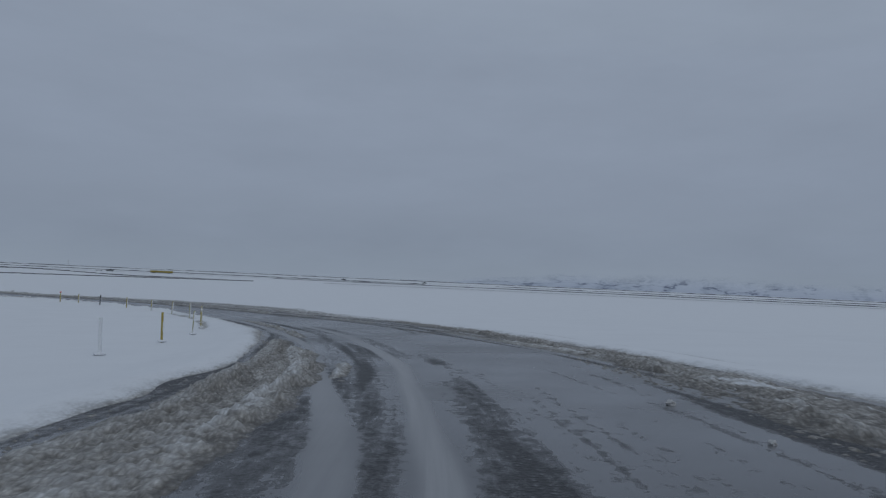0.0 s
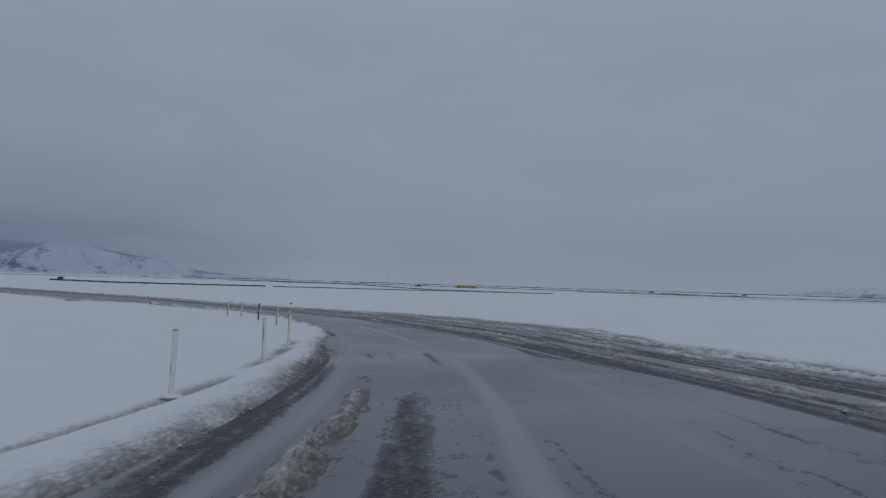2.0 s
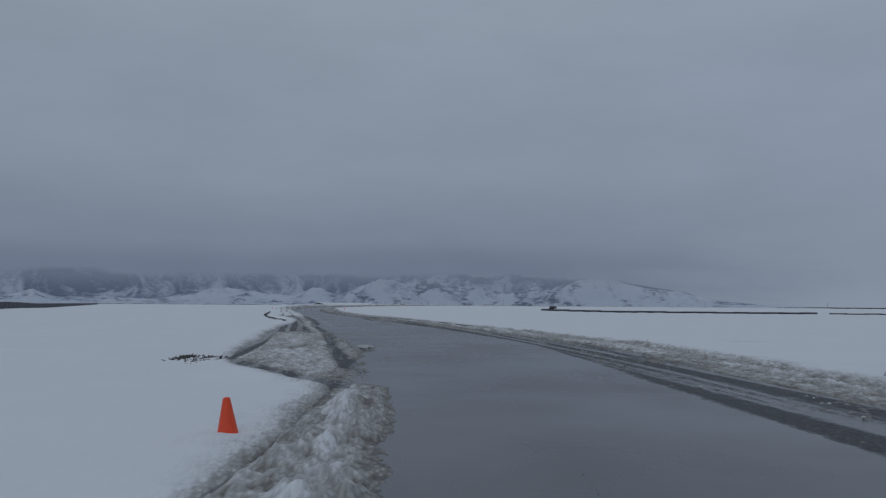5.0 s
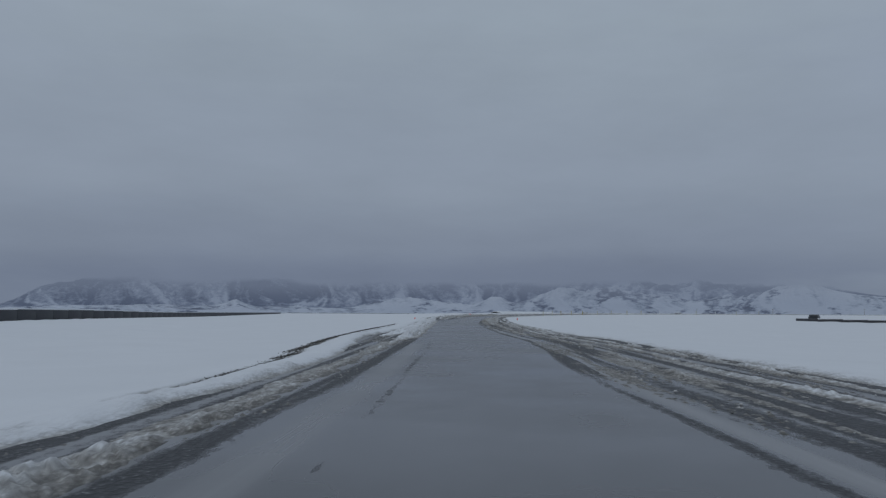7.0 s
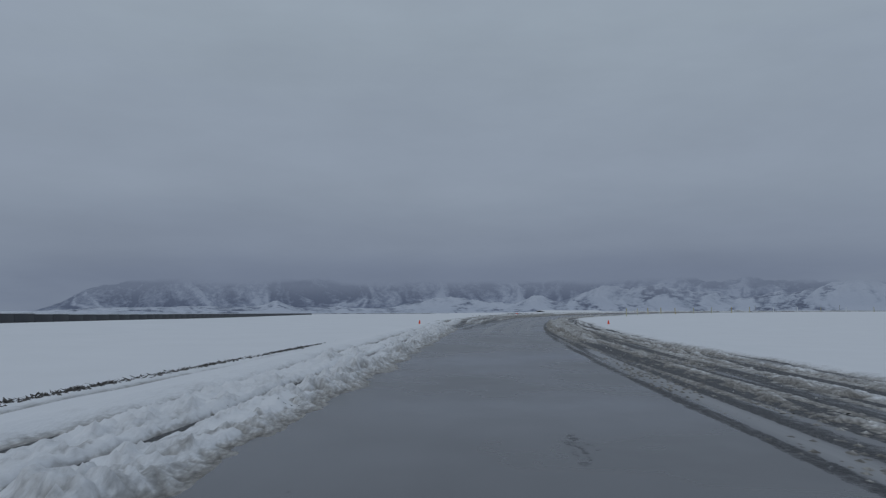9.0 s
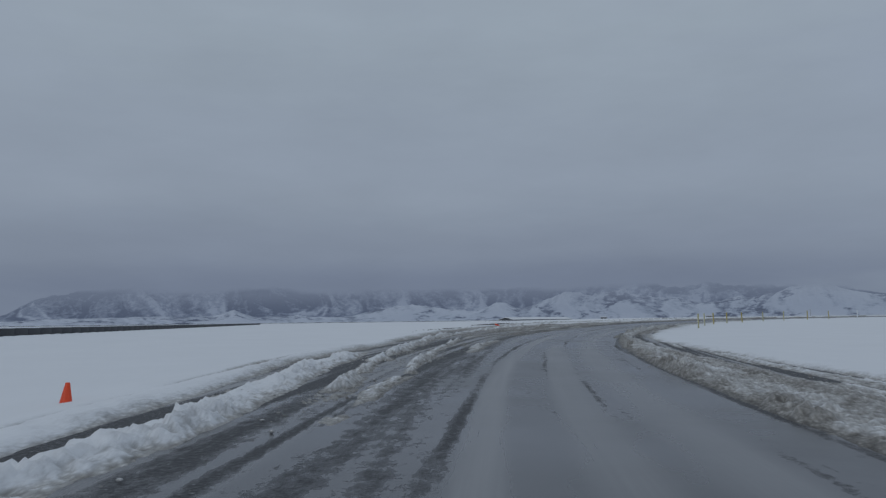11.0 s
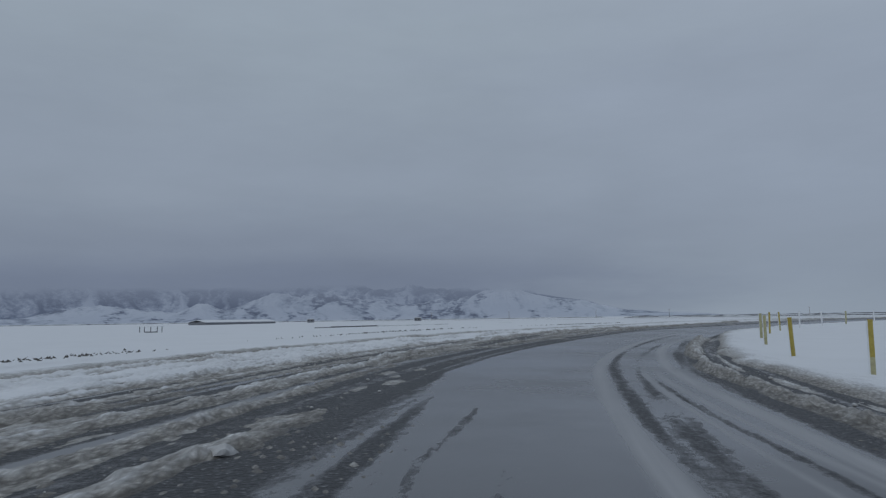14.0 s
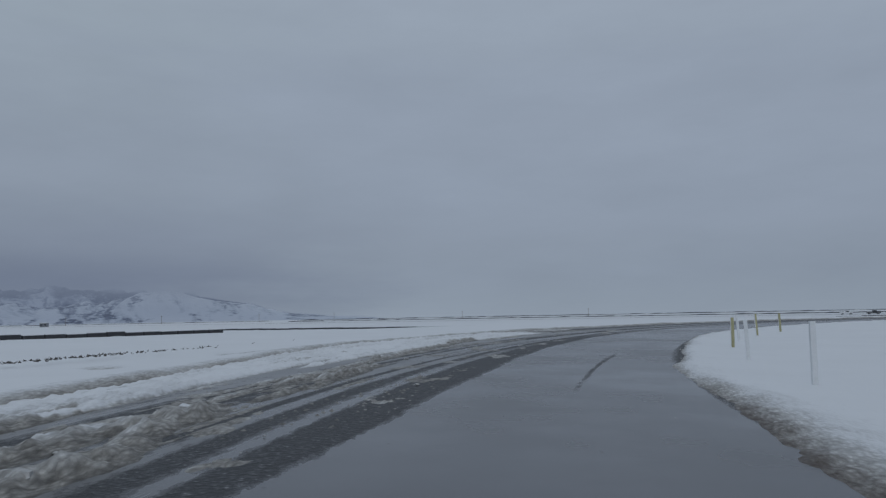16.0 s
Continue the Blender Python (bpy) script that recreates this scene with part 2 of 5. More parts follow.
HEIGHT = [1.2, 0.62] + [0.0, -0.65, -1.36, -2.02, -2.46, -2.79, -2.9, -2.87, -2.87, -2.89, -2.81, -2.63, -2.43, -2.24, -2.05, -1.9, -1.76] + [-1.7, -1.65, -1.65, -1.65, -1.65, -1.65, -1.65, -1.65]
BANK_DEG = [2.6, 2.6] + [2.59, 2.12, 1.78, 1.3, 0.82, 0.44, 0.27, 0.32, 0.23, -0.13, -0.53, -0.71, -0.7, -0.76, -0.84, -0.85, -1.07] + [-1.0, -0.9, -0.7, -0.5, -0.3, -0.2, 0, 0]
PLAIN_Z = -3.1


def catmull(values, per):
    v = np.asarray(values, float)
    v = np.concatenate([[2 * v[0] - v[1]], v, [2 * v[-1] - v[-2]]])
    u = np.arange(per) / per
    u = u[:, None] if v.ndim > 1 else u
    seg = [0.5 * (2 * b + (c - a) * u + (2 * a - 5 * b + 4 * c - d) * u ** 2 + (3 * b - a - 3 * c + d) * u ** 3)
           for a, b, c, d in zip(v, v[1:], v[2:], v[3:])]
    return np.concatenate(seg + [v[-2:-1]])


_xy = catmull(CENTRE, 40)
_len = np.concatenate([[0], np.cumsum(np.hypot(*np.diff(_xy, axis=0).T))])
_len -= _len[80]                                            # the drive starts at s = 0
S_MIN, S_MAX = float(_len[0]), float(_len[-1])
_z, _bank = catmull(HEIGHT, 40), np.tan(np.radians(catmull(BANK_DEG, 40)))
_tan = np.gradient(_xy, _len, axis=0)
_tan /= np.linalg.norm(_tan, axis=1)[:, None]
_slope = np.gradient(_z, _len)


def along(s):
    """Place and direction of the line at s."""
    return [np.interp(s, _len, a) for a in (_xy[:, 0], _xy[:, 1], _tan[:, 0], _tan[:, 1])]


def smooth(a, b, x):
    u = np.clip((np.asarray(x, float) - a) / (b - a), 0, 1)
    return u * u * (3 - 2 * u)


def land(x, y):
    """Height of the land: the banked road's slope near it, an even plain away from it."""
    x, y = np.atleast_1d(np.asarray(x, float)), np.atleast_1d(np.asarray(y, float))
    z = np.empty_like(x)
    pick = slice(0, None, 8)
    px, py, tx, ty, pz, pb, ps = _xy[pick, 0], _xy[pick, 1], _tan[pick, 0], _tan[pick, 1], _z[pick], _bank[pick], _slope[pick]
    for i in range(0, len(x), 20000):
        dx, dy = x[i:i + 20000, None] - px, y[i:i + 20000, None] - py
        d2 = dx * dx + dy * dy
        n = np.clip(dy * tx - dx * ty, -200, 200)
        w = 1.0 / (d2 + 16.0) ** 3
        zz = pz + ps * 12 * np.tanh((dx * tx + dy * ty) / 12) - pb * 24 * np.tanh(n / 24)
        near = (w * zz).sum(1) / w.sum(1)
        d = np.sqrt(d2.min(1))
        z[i:i + 20000] = near + (PLAIN_Z - near) * smooth(21, 78, d)
    return z


def lattice(ix, iy, seed):
    h = (ix.astype(np.int64) * 374761393 + iy.astype(np.int64) * 668265263 + seed * 69069 * 7919) & 0x7FFFFFFF
    h = ((h ^ (h >> 13)) * 1274126177) & 0x7FFFFFFF
    return ((h ^ (h >> 16)) & 0xFFFF) / 65535.0


def wave(x, y, seed=0, octaves=3):
    """Smooth random heights from 0 to 1."""
    x, y = np.broadcast_arrays(np.asarray(x, float), np.asarray(y, float))
    total, amp, norm = 0.0, 1.0, 0.0
    for k in range(octaves):
        ix, iy = np.floor(x), np.floor(y)
        u, v = x - ix, y - iy
        u, v = u * u * (3 - 2 * u), v * v * (3 - 2 * v)
        a, b = lattice(ix, iy, seed + k), lattice(ix + 1, iy, seed + k)
        c, d = lattice(ix, iy + 1, seed + k), lattice(ix + 1, iy + 1, seed + k)
        total = total + amp * ((a + (b - a) * u) * (1 - v) + (c + (d - c) * u) * v)
        norm += amp
        amp *= 0.5
        x, y = x * 2.03 + 17.1, y * 2.03 + 9.7
    return total / norm


def clumps(x, y, seed):
    """Rounded lumps: 1 on a lump's top, falling to its rim; one lump a unit."""
    ix, iy = np.floor(x), np.floor(y)
    best = np.full(x.shape, 9.0)
    for dx in (-1, 0, 1):
        for dy in (-1, 0, 1):
            cx, cy = ix + dx, iy + dy
            d = (cx + 0.1 + 0.8 * lattice(cx, cy, seed) - x) ** 2 + (cy + 0.1 + 0.8 * lattice(cx, cy, seed + 5) - y) ** 2
            best = np.minimum(best, d / (0.55 + 0.9 * lattice(cx, cy, seed + 9)))
    return 1 - np.minimum(np.sqrt(best), 1.0)


def curve(*pairs):
    """A quantity along the road, from (s, value) pairs."""
    a = np.array(pairs, float)
    return lambda s: np.interp(s, a[:, 0], a[:, 1])


# snow's edge on the left and right of the line, and the swept lane between the slush
LEFT_EDGE = curve((-40, 4.2), (7, 4.0), (12, 3.95), (16, 3.65), (21, 3.45), (27, 3.2), (31, 2.9), (34, 2.7), (42, 2.5), (47, 2.25), (53, 2.1), (56.5, 2.08), (59.3, 1.9), (63, 1.65), (66, 1.22),
                  (69, 1.16), (73, 1.05), (76, 0.98), (80.6, 0.93), (84, 0.86), (87, 0.74), (92, 0.86), (95, 1.05), (99, 1.35), (102, 1.58), (110, 1.62), (114, 1.56), (116.2, 1.48), (117.2, 1.58), (118.6, 2.15), (120.3, 2.85), (121.5, 3.5), (123.2, 4.1), (124.5, 4.4), (130, 4.7),
                  (141, 4.85), (150, 4.5), (165, 3.75), (170, 3.55), (175, 3.5), (181, 3.95), (188, 4.6), (194, 4.85), (198, 4.5), (204, 4.15), (212, 3.75), (225, 3.6), (240, 3.55), (252.6, 3.57), (257, 4.14),
                  (259, 4.3), (264, 4.95), (276, 5.2), (284, 5.8), (295, 7.0), (302, 7.6), (318, 9.0), (332, 8.6), (343, 8.6), (351, 7.4), (357, 7.1), (362.5, 6.1), (365, 6.35), (370, 7.0), (378, 8.3), (395, 8.0), (460, 8.0))
RIGHT_EDGE = curve((-40, -5.5), (9, -5.6), (14, -5.86), (19, -6.0), (25, -6.36), (34, -6.95), (41, -7.1), (47, -8.0), (56, -8.6), (61, -8.9), (70, -11.3), (76, -10.9), (86, -11.1), (98, -10.6), (105, -9.2),
                   (110, -8.1), (116, -7.1), (122, -8.0), (130, -8.5), (140, -7.5), (160, -6.7), (177, -6.65), (185, -6.8), (203, -6.4), (208, -6.7), (220, -7.0), (245, -6.9), (261, -6.47), (265, -6.15),
                   (275, -5.5), (279.6, -5.04), (282, -4.62), (289, -4.7), (302, -5.1), (308, -5.08), (312, -4.92), (320, -4.75), (330, -3.9), (336, -3.7), (346, -3.4), (350.4, -2.96), (351.6, -2.95), (352.5, -2.87), (353.8, -2.81), (355.2, -2.68), (357.9, -2.77), (360.8, -2.68),
                   (365, -2.86), (371, -2.76), (381, -2.87), (397, -2.6), (460, -3.5))

# corridor heights on a metre grid, read by everything that lies on it
CS, CN = np.arange(S_MIN, S_MAX, 1.0), np.arange(-34, 35, 2.0)


def plan(s, n):
    x, y, tx, ty = along(s)
    return x - ty * n, y + tx * n


_gs, _gn = np.meshgrid(CS, CN, indexing="ij")
_gx, _gy = plan(_gs.ravel(), _gn.ravel())
CZ = land(_gx, _gy).reshape(_gs.shape)


def bed(s, n):
    """Height of the land at s along and n to the left of the road's line."""
    fs, fn = np.clip((s - CS[0]), 0, len(CS) - 1.001), np.clip((n - CN[0]) / 2.0, 0, len(CN) - 1.001)
    i, j = fs.astype(int), fn.astype(int)
    u, v = fs - i, fn - j
    return (CZ[i, j] * (1 - u) + CZ[i + 1, j] * u) * (1 - v) + (CZ[i, j + 1] * (1 - u) + CZ[i + 1, j + 1] * u) * v


# ---- mesh helpers ----


def mesh_object(name, verts, faces, mat, uv=None, smooth_faces=True, parent=None):
    me = bpy.data.meshes.new(name)
    me.from_pydata(verts, [], faces)
    if uv is not None:
        lay = me.uv_layers.new(name="UVMap")
        idx = np.empty(len(me.loops), np.int32)
        me.loops.foreach_get("vertex_index", idx)
        lay.data.foreach_set("uv", np.asarray(uv, np.float32)[idx].ravel())
    if smooth_faces:
        me.polygons.foreach_set("use_smooth", np.ones(len(me.polygons), bool))
    me.materials.append(mat)
    ob = new(name, me)
    if parent:
        ob.parent = parent
    return ob


def grid_faces(rows, cols, keep=None):
    i = np.arange(rows * cols).reshape(rows, cols)
    q = np.stack([i[:-1, :-1], i[1:, :-1], i[1:, 1:], i[:-1, 1:]], -1)
    q = q[keep] if keep is not None else q.reshape(-1, 4)
    return q


def used_only(v, q, uv=None):
    ids, inv = np.unique(q.ravel(), return_inverse=True)
    return v[ids], inv.reshape(-1, 4), (uv[ids] if uv is not None else None)


def second_uv(ob, name, values, other=None):
    """One or two values per vertex, kept as u and v of a further UV layer."""
    lay = ob.data.uv_layers.new(name=name)
    idx = np.empty(len(ob.data.loops), np.int32)
    ob.data.loops.foreach_get("vertex_index", idx)
    v = np.stack([np.asarray(values).ravel(), np.zeros(np.size(values)) if other is None else np.asarray(other).ravel()], 1).astype(np.float32)
    lay.data.foreach_set("uv", v[idx].ravel())


def sheet(name, s, n, z, mat, keep=None, parent=None):
    """A strip of the corridor: n and z are given over (s, across)."""
    ss = np.broadcast_to(s[:, None], n.shape)
    x, y = plan(ss.ravel(), n.ravel())
    v = np.stack([x, y, z.ravel()], 1)
    uv = np.stack([n.ravel(), ss.ravel()], 1)
    q = grid_faces(*n.shape, keep=keep)
    v, q, uv = used_only(v, q, uv)
    return mesh_object(name, v.tolist(), q.tolist(), mat, uv, True, parent)


def part(name, bm, mat, parent=None, label="", flat=False):
    me = bpy.data.meshes.new(name)
    bm.to_mesh(me)
    bm.free()
    if not flat:
        me.polygons.foreach_set("use_smooth", np.ones(len(me.polygons), bool))
        me.set_sharp_from_angle(angle=radians(35))
    me.materials.append(mat)
    ob = new(name, me)
    if parent:
        ob.parent = parent
    if label:
        tagged(ob, label)
    return ob


def thing(name, m, label, category, group="", kind=""):
    ob = new(name)
    ob.matrix_world = m
    return tagged(ob, label, category, group, kind)


def box(bm, x0, x1, y0, y1, z0, z1, edge=0.0):
    r = bmesh.ops.create_cube(bm, size=1.0)
    bmesh.ops.scale(bm, vec=(x1 - x0, y1 - y0, z1 - z0), verts=r["verts"])
    bmesh.ops.translate(bm, vec=((x0 + x1) / 2, (y0 + y1) / 2, (z0 + z1) / 2), verts=r["verts"])
    if edge:
        e = list({e for v in r["verts"] for e in v.link_edges})
        bmesh.ops.bevel(bm, geom=e, offset=edge, segments=2, affect="EDGES", profile=0.6)
    return bm


def stand(s, n, lift=0.0, turn=0.0):
    """A pose on the land beside the road."""
    x, y, tx, ty = [float(a) for a in along(s)]
    px, py = x - ty * n, y + tx * n
    return pose(px, py, float(bed(np.array([float(s)]), np.array([float(n)]))[0]) + lift, 0, 0, math.degrees(math.atan2(-tx, ty)) + turn)


# ---- the ground: one snow-covered sheet to the horizon ----
def spread(a, b, step, far):
    inner = list(np.arange(a, b + 0.1, step))
    d, lo, hi = step, [a], [b]
    while hi[-1] < far:
        d *= 1.22
        hi.append(hi[-1] + d)
    d = step
    while lo[-1] > -far:
        d *= 1.22
        lo.append(lo[-1] - d)
    return np.array(sorted(set(lo[1:])) + inner + hi[1:])


def build_ground():
    xs, ys = spread(-350, 90, 3.0, 4700), spread(-70, 400, 3.0, 4700)
    gx, gy = np.meshgrid(xs, ys, indexing="ij")
    gz = land(gx.ravel(), gy.ravel()).reshape(gx.shape)
    d = np.full(gx.size, 1e9)
    fx, fy = gx.ravel(), gy.ravel()
    for i in range(0, len(_xy), 10):
        d = np.minimum(d, np.hypot(fx - _xy[i, 0], fy - _xy[i, 1]))
    d = d.reshape(gx.shape)
    gz -= 0.32 * (1 - smooth(17, 23, d))                    # room for the road bed and the snow beside it
    gz += 0.10 * (wave(gx / 14, gy / 14, 3) - 0.5) * smooth(20, 40, d)
    v = np.stack([gx.ravel(), gy.ravel(), gz.ravel()], 1)
    tagged(mesh_object("ground", v.tolist(), grid_faces(*gx.shape).tolist(), SNOW), "flat open field under unbroken white snow", "ground", kind="structure")


build_ground()


def build_snow_side(name, side):
    """Snow beside the road, from its ragged ploughed edge out to the open field."""
    s = np.concatenate([np.arange(-8, 62, 0.14), np.arange(62, 126, 0.09), np.arange(126, S_MAX - 2, 0.14)])
    across = np.array([0, 0.05, 0.11, 0.18, 0.26, 0.35, 0.45, 0.56, 0.68, 0.8, 0.94, 1.05, 1.15, 1.25, 1.36, 1.48, 1.6, 1.72, 1.85, 2.0, 2.2, 2.4, 2.6, 2.85, 3.1, 3.8, 4.8, 6.5, 9.0, 12.5, 17.0])
    edge = LEFT_EDGE(s) if side > 0 else RIGHT_EDGE(s)
    wander = 0.50 * (wave(s / 2.2, s * 0 + side, 11, 4) - 0.5) + 0.35 * (wave(s / 9, s * 0 + side, 12, 2) - 0.5)
    kerbed = smooth(63, 67, s) * (1 - smooth(85, 89, s)) * (side > 0)
    wander = wander * (1 - kerbed) + kerbed * np.minimum(wander * 0.8 - 0.05, 0.05)
    n = edge[:, None] + side * (wander[:, None] * np.exp(-across / 0.8)[None, :] + across[None, :])
    ss = np.broadcast_to(s[:, None], n.shape)
    a = np.broadcast_to(across[None, :], n.shape)
    heap = (0.05 + 0.09 * wave(s / 5.0, s * 0 + side, 23, 3)[:, None]) * (1.0 if side > 0 else 0.45)
    depth = 0.05 * smooth(0, 0.4, a) + heap * np.exp(-((a - 0.62) / 0.45) ** 2) - (0.05 + 0.08 * (side > 0)) * smooth(1.2, 2.4, a)
    low = (1 - (0.25 * smooth(58, 66, s) + 0.45 * smooth(95, 101, s)) * (1 - smooth(126, 134, s)) * (side > 0))[:, None]
    rough = (smooth(60, 68, s) * (1 - 0.75 * smooth(94, 102, s)) * (1 - smooth(122, 130, s)) * (side > 0))[:, None]
    rim = np.exp(-np.abs(a - 0.35) / (0.5 + 0.7 * rough)) * (1 + 0.9 * rough)                     # lumps thrown on to the edge, thinning out on the smooth snow
    lump = 0.075 * (clumps(ss / 0.5, n / 0.42, 21) - 0.3) * (0.15 + 0.85 * smooth(0.35, 0.6, wave(ss / 1.6, n / 0.9, 24, 2))) + 0.05 * (wave(ss / 0.3, n / 0.3, 27, 2) - 0.5)
    lump = lump + 0.13 * rough * np.clip(clumps(ss / 0.27, n / 0.24, 57) - 0.30, 0, 1) * smooth(0.35, 0.55, wave(ss / 0.8, n / 0.8, 58, 2))
    roll = (wave(ss / 5.0, n / 2.2, 22, 3) - 0.5) * 0.10 * smooth(0.5, 2, a)
    z = bed(ss, n) - 0.03 + 0.035 * smooth(0.02, 0.2, a) * smooth(92, 97, ss) * (1 - smooth(122, 126, ss)) * (side > 0) + depth * low + lump * smooth(0.0, 0.2, a) * rim + roll
    z = np.where(a > 13, bed(ss, n) + 0.02 - 0.3 * (a > 16), z)
    # a shallow wind-scoured hollow along the marker posts
    post_line = curve((36, 5.35), (42, 4.65), (48.5, 3.9), (55, 3.4), (61.9, 2.98), (66, 2.8))(s)[:, None]
    hollow = np.exp(-((n - post_line + 0.1) / 0.24) ** 2) * (smooth(38, 43, s) * (1 - smooth(60, 65, s)) * (side > 0))[:, None] * smooth(0.15, 0.45, wave(ss / 2.6, n / 1.2, 26, 2))
    z = z - 0.09 * hollow
    # wheel tracks and the bare verge cut through the snow
    tracks = ((0.16, (158, 4.45), (172.4, 4.75), (174.8, 5.05), (177.6, 5.4), (186, 6.05), (203, 6.35), (210, 6.05), (226, 5.4)), (0.13, (250, 4.6), (264, 5.6), (280, 7.4), (295, 9.0)),
              (0.13, (358, 7.8), (366, 7.9), (370, 8.8), (382, 10.6)), (0.13, (360, 11.6), (371, 10.9), (384, 11.3)), (0.13, (336, 10.2), (348, 9.4), (358, 9.0), (366, 9.2))) if side > 0 else \
        ((0.16, (112, -9.6), (122.3, -11.0), (125.6, -11.5), (134, -13.4), (146, -13.0)), (0.12, (14, -7.4), (25, -8.2), (44, -9.6), (58, -10.8)), (0.12, (66, -13.0), (86, -13.2), (104, -12.0)))
    cut = np.zeros_like(z)
    for wide, *line in tracks:
        ends = smooth(line[0][0], line[0][0] + 6, s) * (1 - smooth(line[-1][0] - 6, line[-1][0], s))
        c = curve(*line)(s) + 0.12 * (wave(s / 2.5, s * 0 + wide, 28, 3) - 0.5)
        cut = np.maximum(cut, ends[:, None] * np.exp(-np.abs((n - c[:, None]) / wide) ** 3) * smooth(0.28, 0.5, wave(ss / 3.0, n / 2.0, 29, 2)))
    z = z - 0.08 * cut
    ob = sheet(name, s, n, z, TRODDEN)
    if side > 0:
        reach_in = curve((-40, 0.10), (26, 0.12), (32, 0.30), (50, 0.32), (62, 0.3), (70, 0.2), (83, 0.2), (87, 0.4), (96, 0.2), (110, 0.2), (120, 0.22), (128, 0.25), (160, 0.15), (240, 0.12), (255, 0.12), (290, 0.35), (400, 0.3))(s)[:, None]
    else:
        reach_in = curve((-40, 0.15), (280, 0.15), (292, 0.3), (305, 0.6), (325, 0.5), (345, 0.3), (356, 0.3), (362, 0.5), (370, 0.2), (400, 0.2))(s)[:, None]
    patchy = 0.35 + 1.3 * wave(ss / 1.3, n / 0.5, 25, 3)
    grime = 0.85 * np.exp(-a / reach_in) * np.minimum(patchy, 1.1) + 0.16 * np.exp(-a / 1.3) * wave(ss / 4, n / 2, 26, 2)
    bare = curve((48, 0), (51, 0.7), (56, 0.9), (61, 0.8), (66, 0.5), (70, 0.0))(s) if side > 0 else curve((358, 0), (360.5, 0.8), (364, 0.8), (366, 0.3), (369, 0))(s)
    bare = bare[:, None] * np.exp(-(a / 0.34) ** 3) * np.minimum(0.3 + 1.4 * wave(ss / 1.1, n / 0.4, 30, 2), 1)
    # grime and greyed tracks, plus the post hollow's shade painted into the colour
    second_uv(ob, "dirt_shade", grime + 0.5 * hollow + 0.55 * cut, bare)
    tagged(ob, "deep white snow with a ragged ploughed edge along the track", "snow bank", kind="stuff")


build_snow_side("snow_bank", 1)
build_snow_side("snow_bank", -1)

# ---- slush thrown up on the tarmac ----
LANE_LEFT = curve((-40, 1.9), (5, 1.9), (13, 1.9), (18, 2.0), (26, 2.5), (32, 2.6), (45, 2.1), (53, 1.8), (62, 1.25), (70, 0.95), (92, 0.7), (99, 0.62), (106, 0.8), (111, 0.72), (116, 0.95),
                  (121, 1.05), (131, 1.64), (149, 2.6), (160, 2.2), (170, 2.0), (182, 2.0), (190, 2.0), (196, 1.95), (203, 2.09), (218, 1.85), (240, 1.8), (252, 1.7), (262, 1.6), (275, 1.4),
                  (287, 1.3), (300, 0.75), (306, 0.65), (319, 0.7), (327, 1.9), (332, 1.8), (340, 1.55), (353, 1.45), (359, 1.45), (362.7, 1.05), (372, 0.95), (390, 1.5), (460, 2.0))
LANE_RIGHT = curve((-40, -3.2), (5, -3.1), (9, -3.2), (14, -3.7), (20, -4.2), (33, -3.6), (37, -4.1), (50, -4.0), (55, -3.2), (62, -3.5), (76, -3.2), (87, -3.5), (94, -3.55), (100, -3.3), (105, -3.1),
                   (112, -3.4), (118, -3.55), (123, -4.0), (130, -4.4), (148, -3.7), (160, -2.8), (170, -2.1), (177, -2.5), (187, -2.7), (198, -2.45), (213, -2.6), (242, -3.05), (254, -3.2),
                   (270, -3.05), (280, -3.2), (290, -3.4), (302, -3.0), (310, -3.2), (320, -3.1), (330, -2.8), (345, -3.0), (352, -2.95), (360, -2.75), (400, -2.8), (460, -3.0))
MIDDLE = curve((-40, 0.50), (20, 0.50), (40, 0.40), (52, 0.25), (66, 0.16), (80, 0.06), (150, 0.06), (170, 0.03), (238, 0.04), (252, 0.22), (290, 0.20), (305, 0.10), (345, 0.08), (400, 0.10))
RIDGES = []
STRIPES = []
GAPS = []
MARKS = []


def ridge(high, wide, dirty, *line):
    RIDGES.append((high, wide, dirty, curve(*line), line[0][0], line[-1][0]))


def stripe(wide, load, *line):
    STRIPES.append((wide, load, curve(*line), line[0][0], line[-1][0]))


def gap(wide, *line):
    GAPS.append((wide, curve(*line), line[0][0], line[-1][0]))


def mark(load, wide, *line):
    MARKS.append((load, wide, curve(*line), line[0][0], line[-1][0]))


# heaps on the inside of the first bend
ridge(0.13, 0.36, 0.95, (-30, 3.3), (6, 3.2), (10, 3.0), (16, 3.0), (20, 2.85), (23, 2.76), (27, 2.75))
ridge(0.12, 0.30, 0.75, (-30, 2.25), (5, 2.2), (9, 2.15), (13, 2.02), (16, 2.05), (19, 2.15), (23, 2.45))
ridge(0.11, 0.15, 0.60, (13.3, 1.35), (15, 1.22), (16.5, 1.18))
ridge(0.075, 0.16, 0.90, (29, 1.65), (32.6, 1.61), (34.2, 1.48), (36.6, 1.44), (44.4, 1.28), (50, 1.15))
ridge(0.15, 0.32, 0.55, (92, 0.88), (98.7, 0.9), (101, 1.0), (105, 1.15), (110.3, 1.0), (112, 1.06), (115, 1.16), (117, 1.2))
ridge(0.07, 0.25, 1.0, (104, 1.45), (112, 1.5), (116, 1.6))
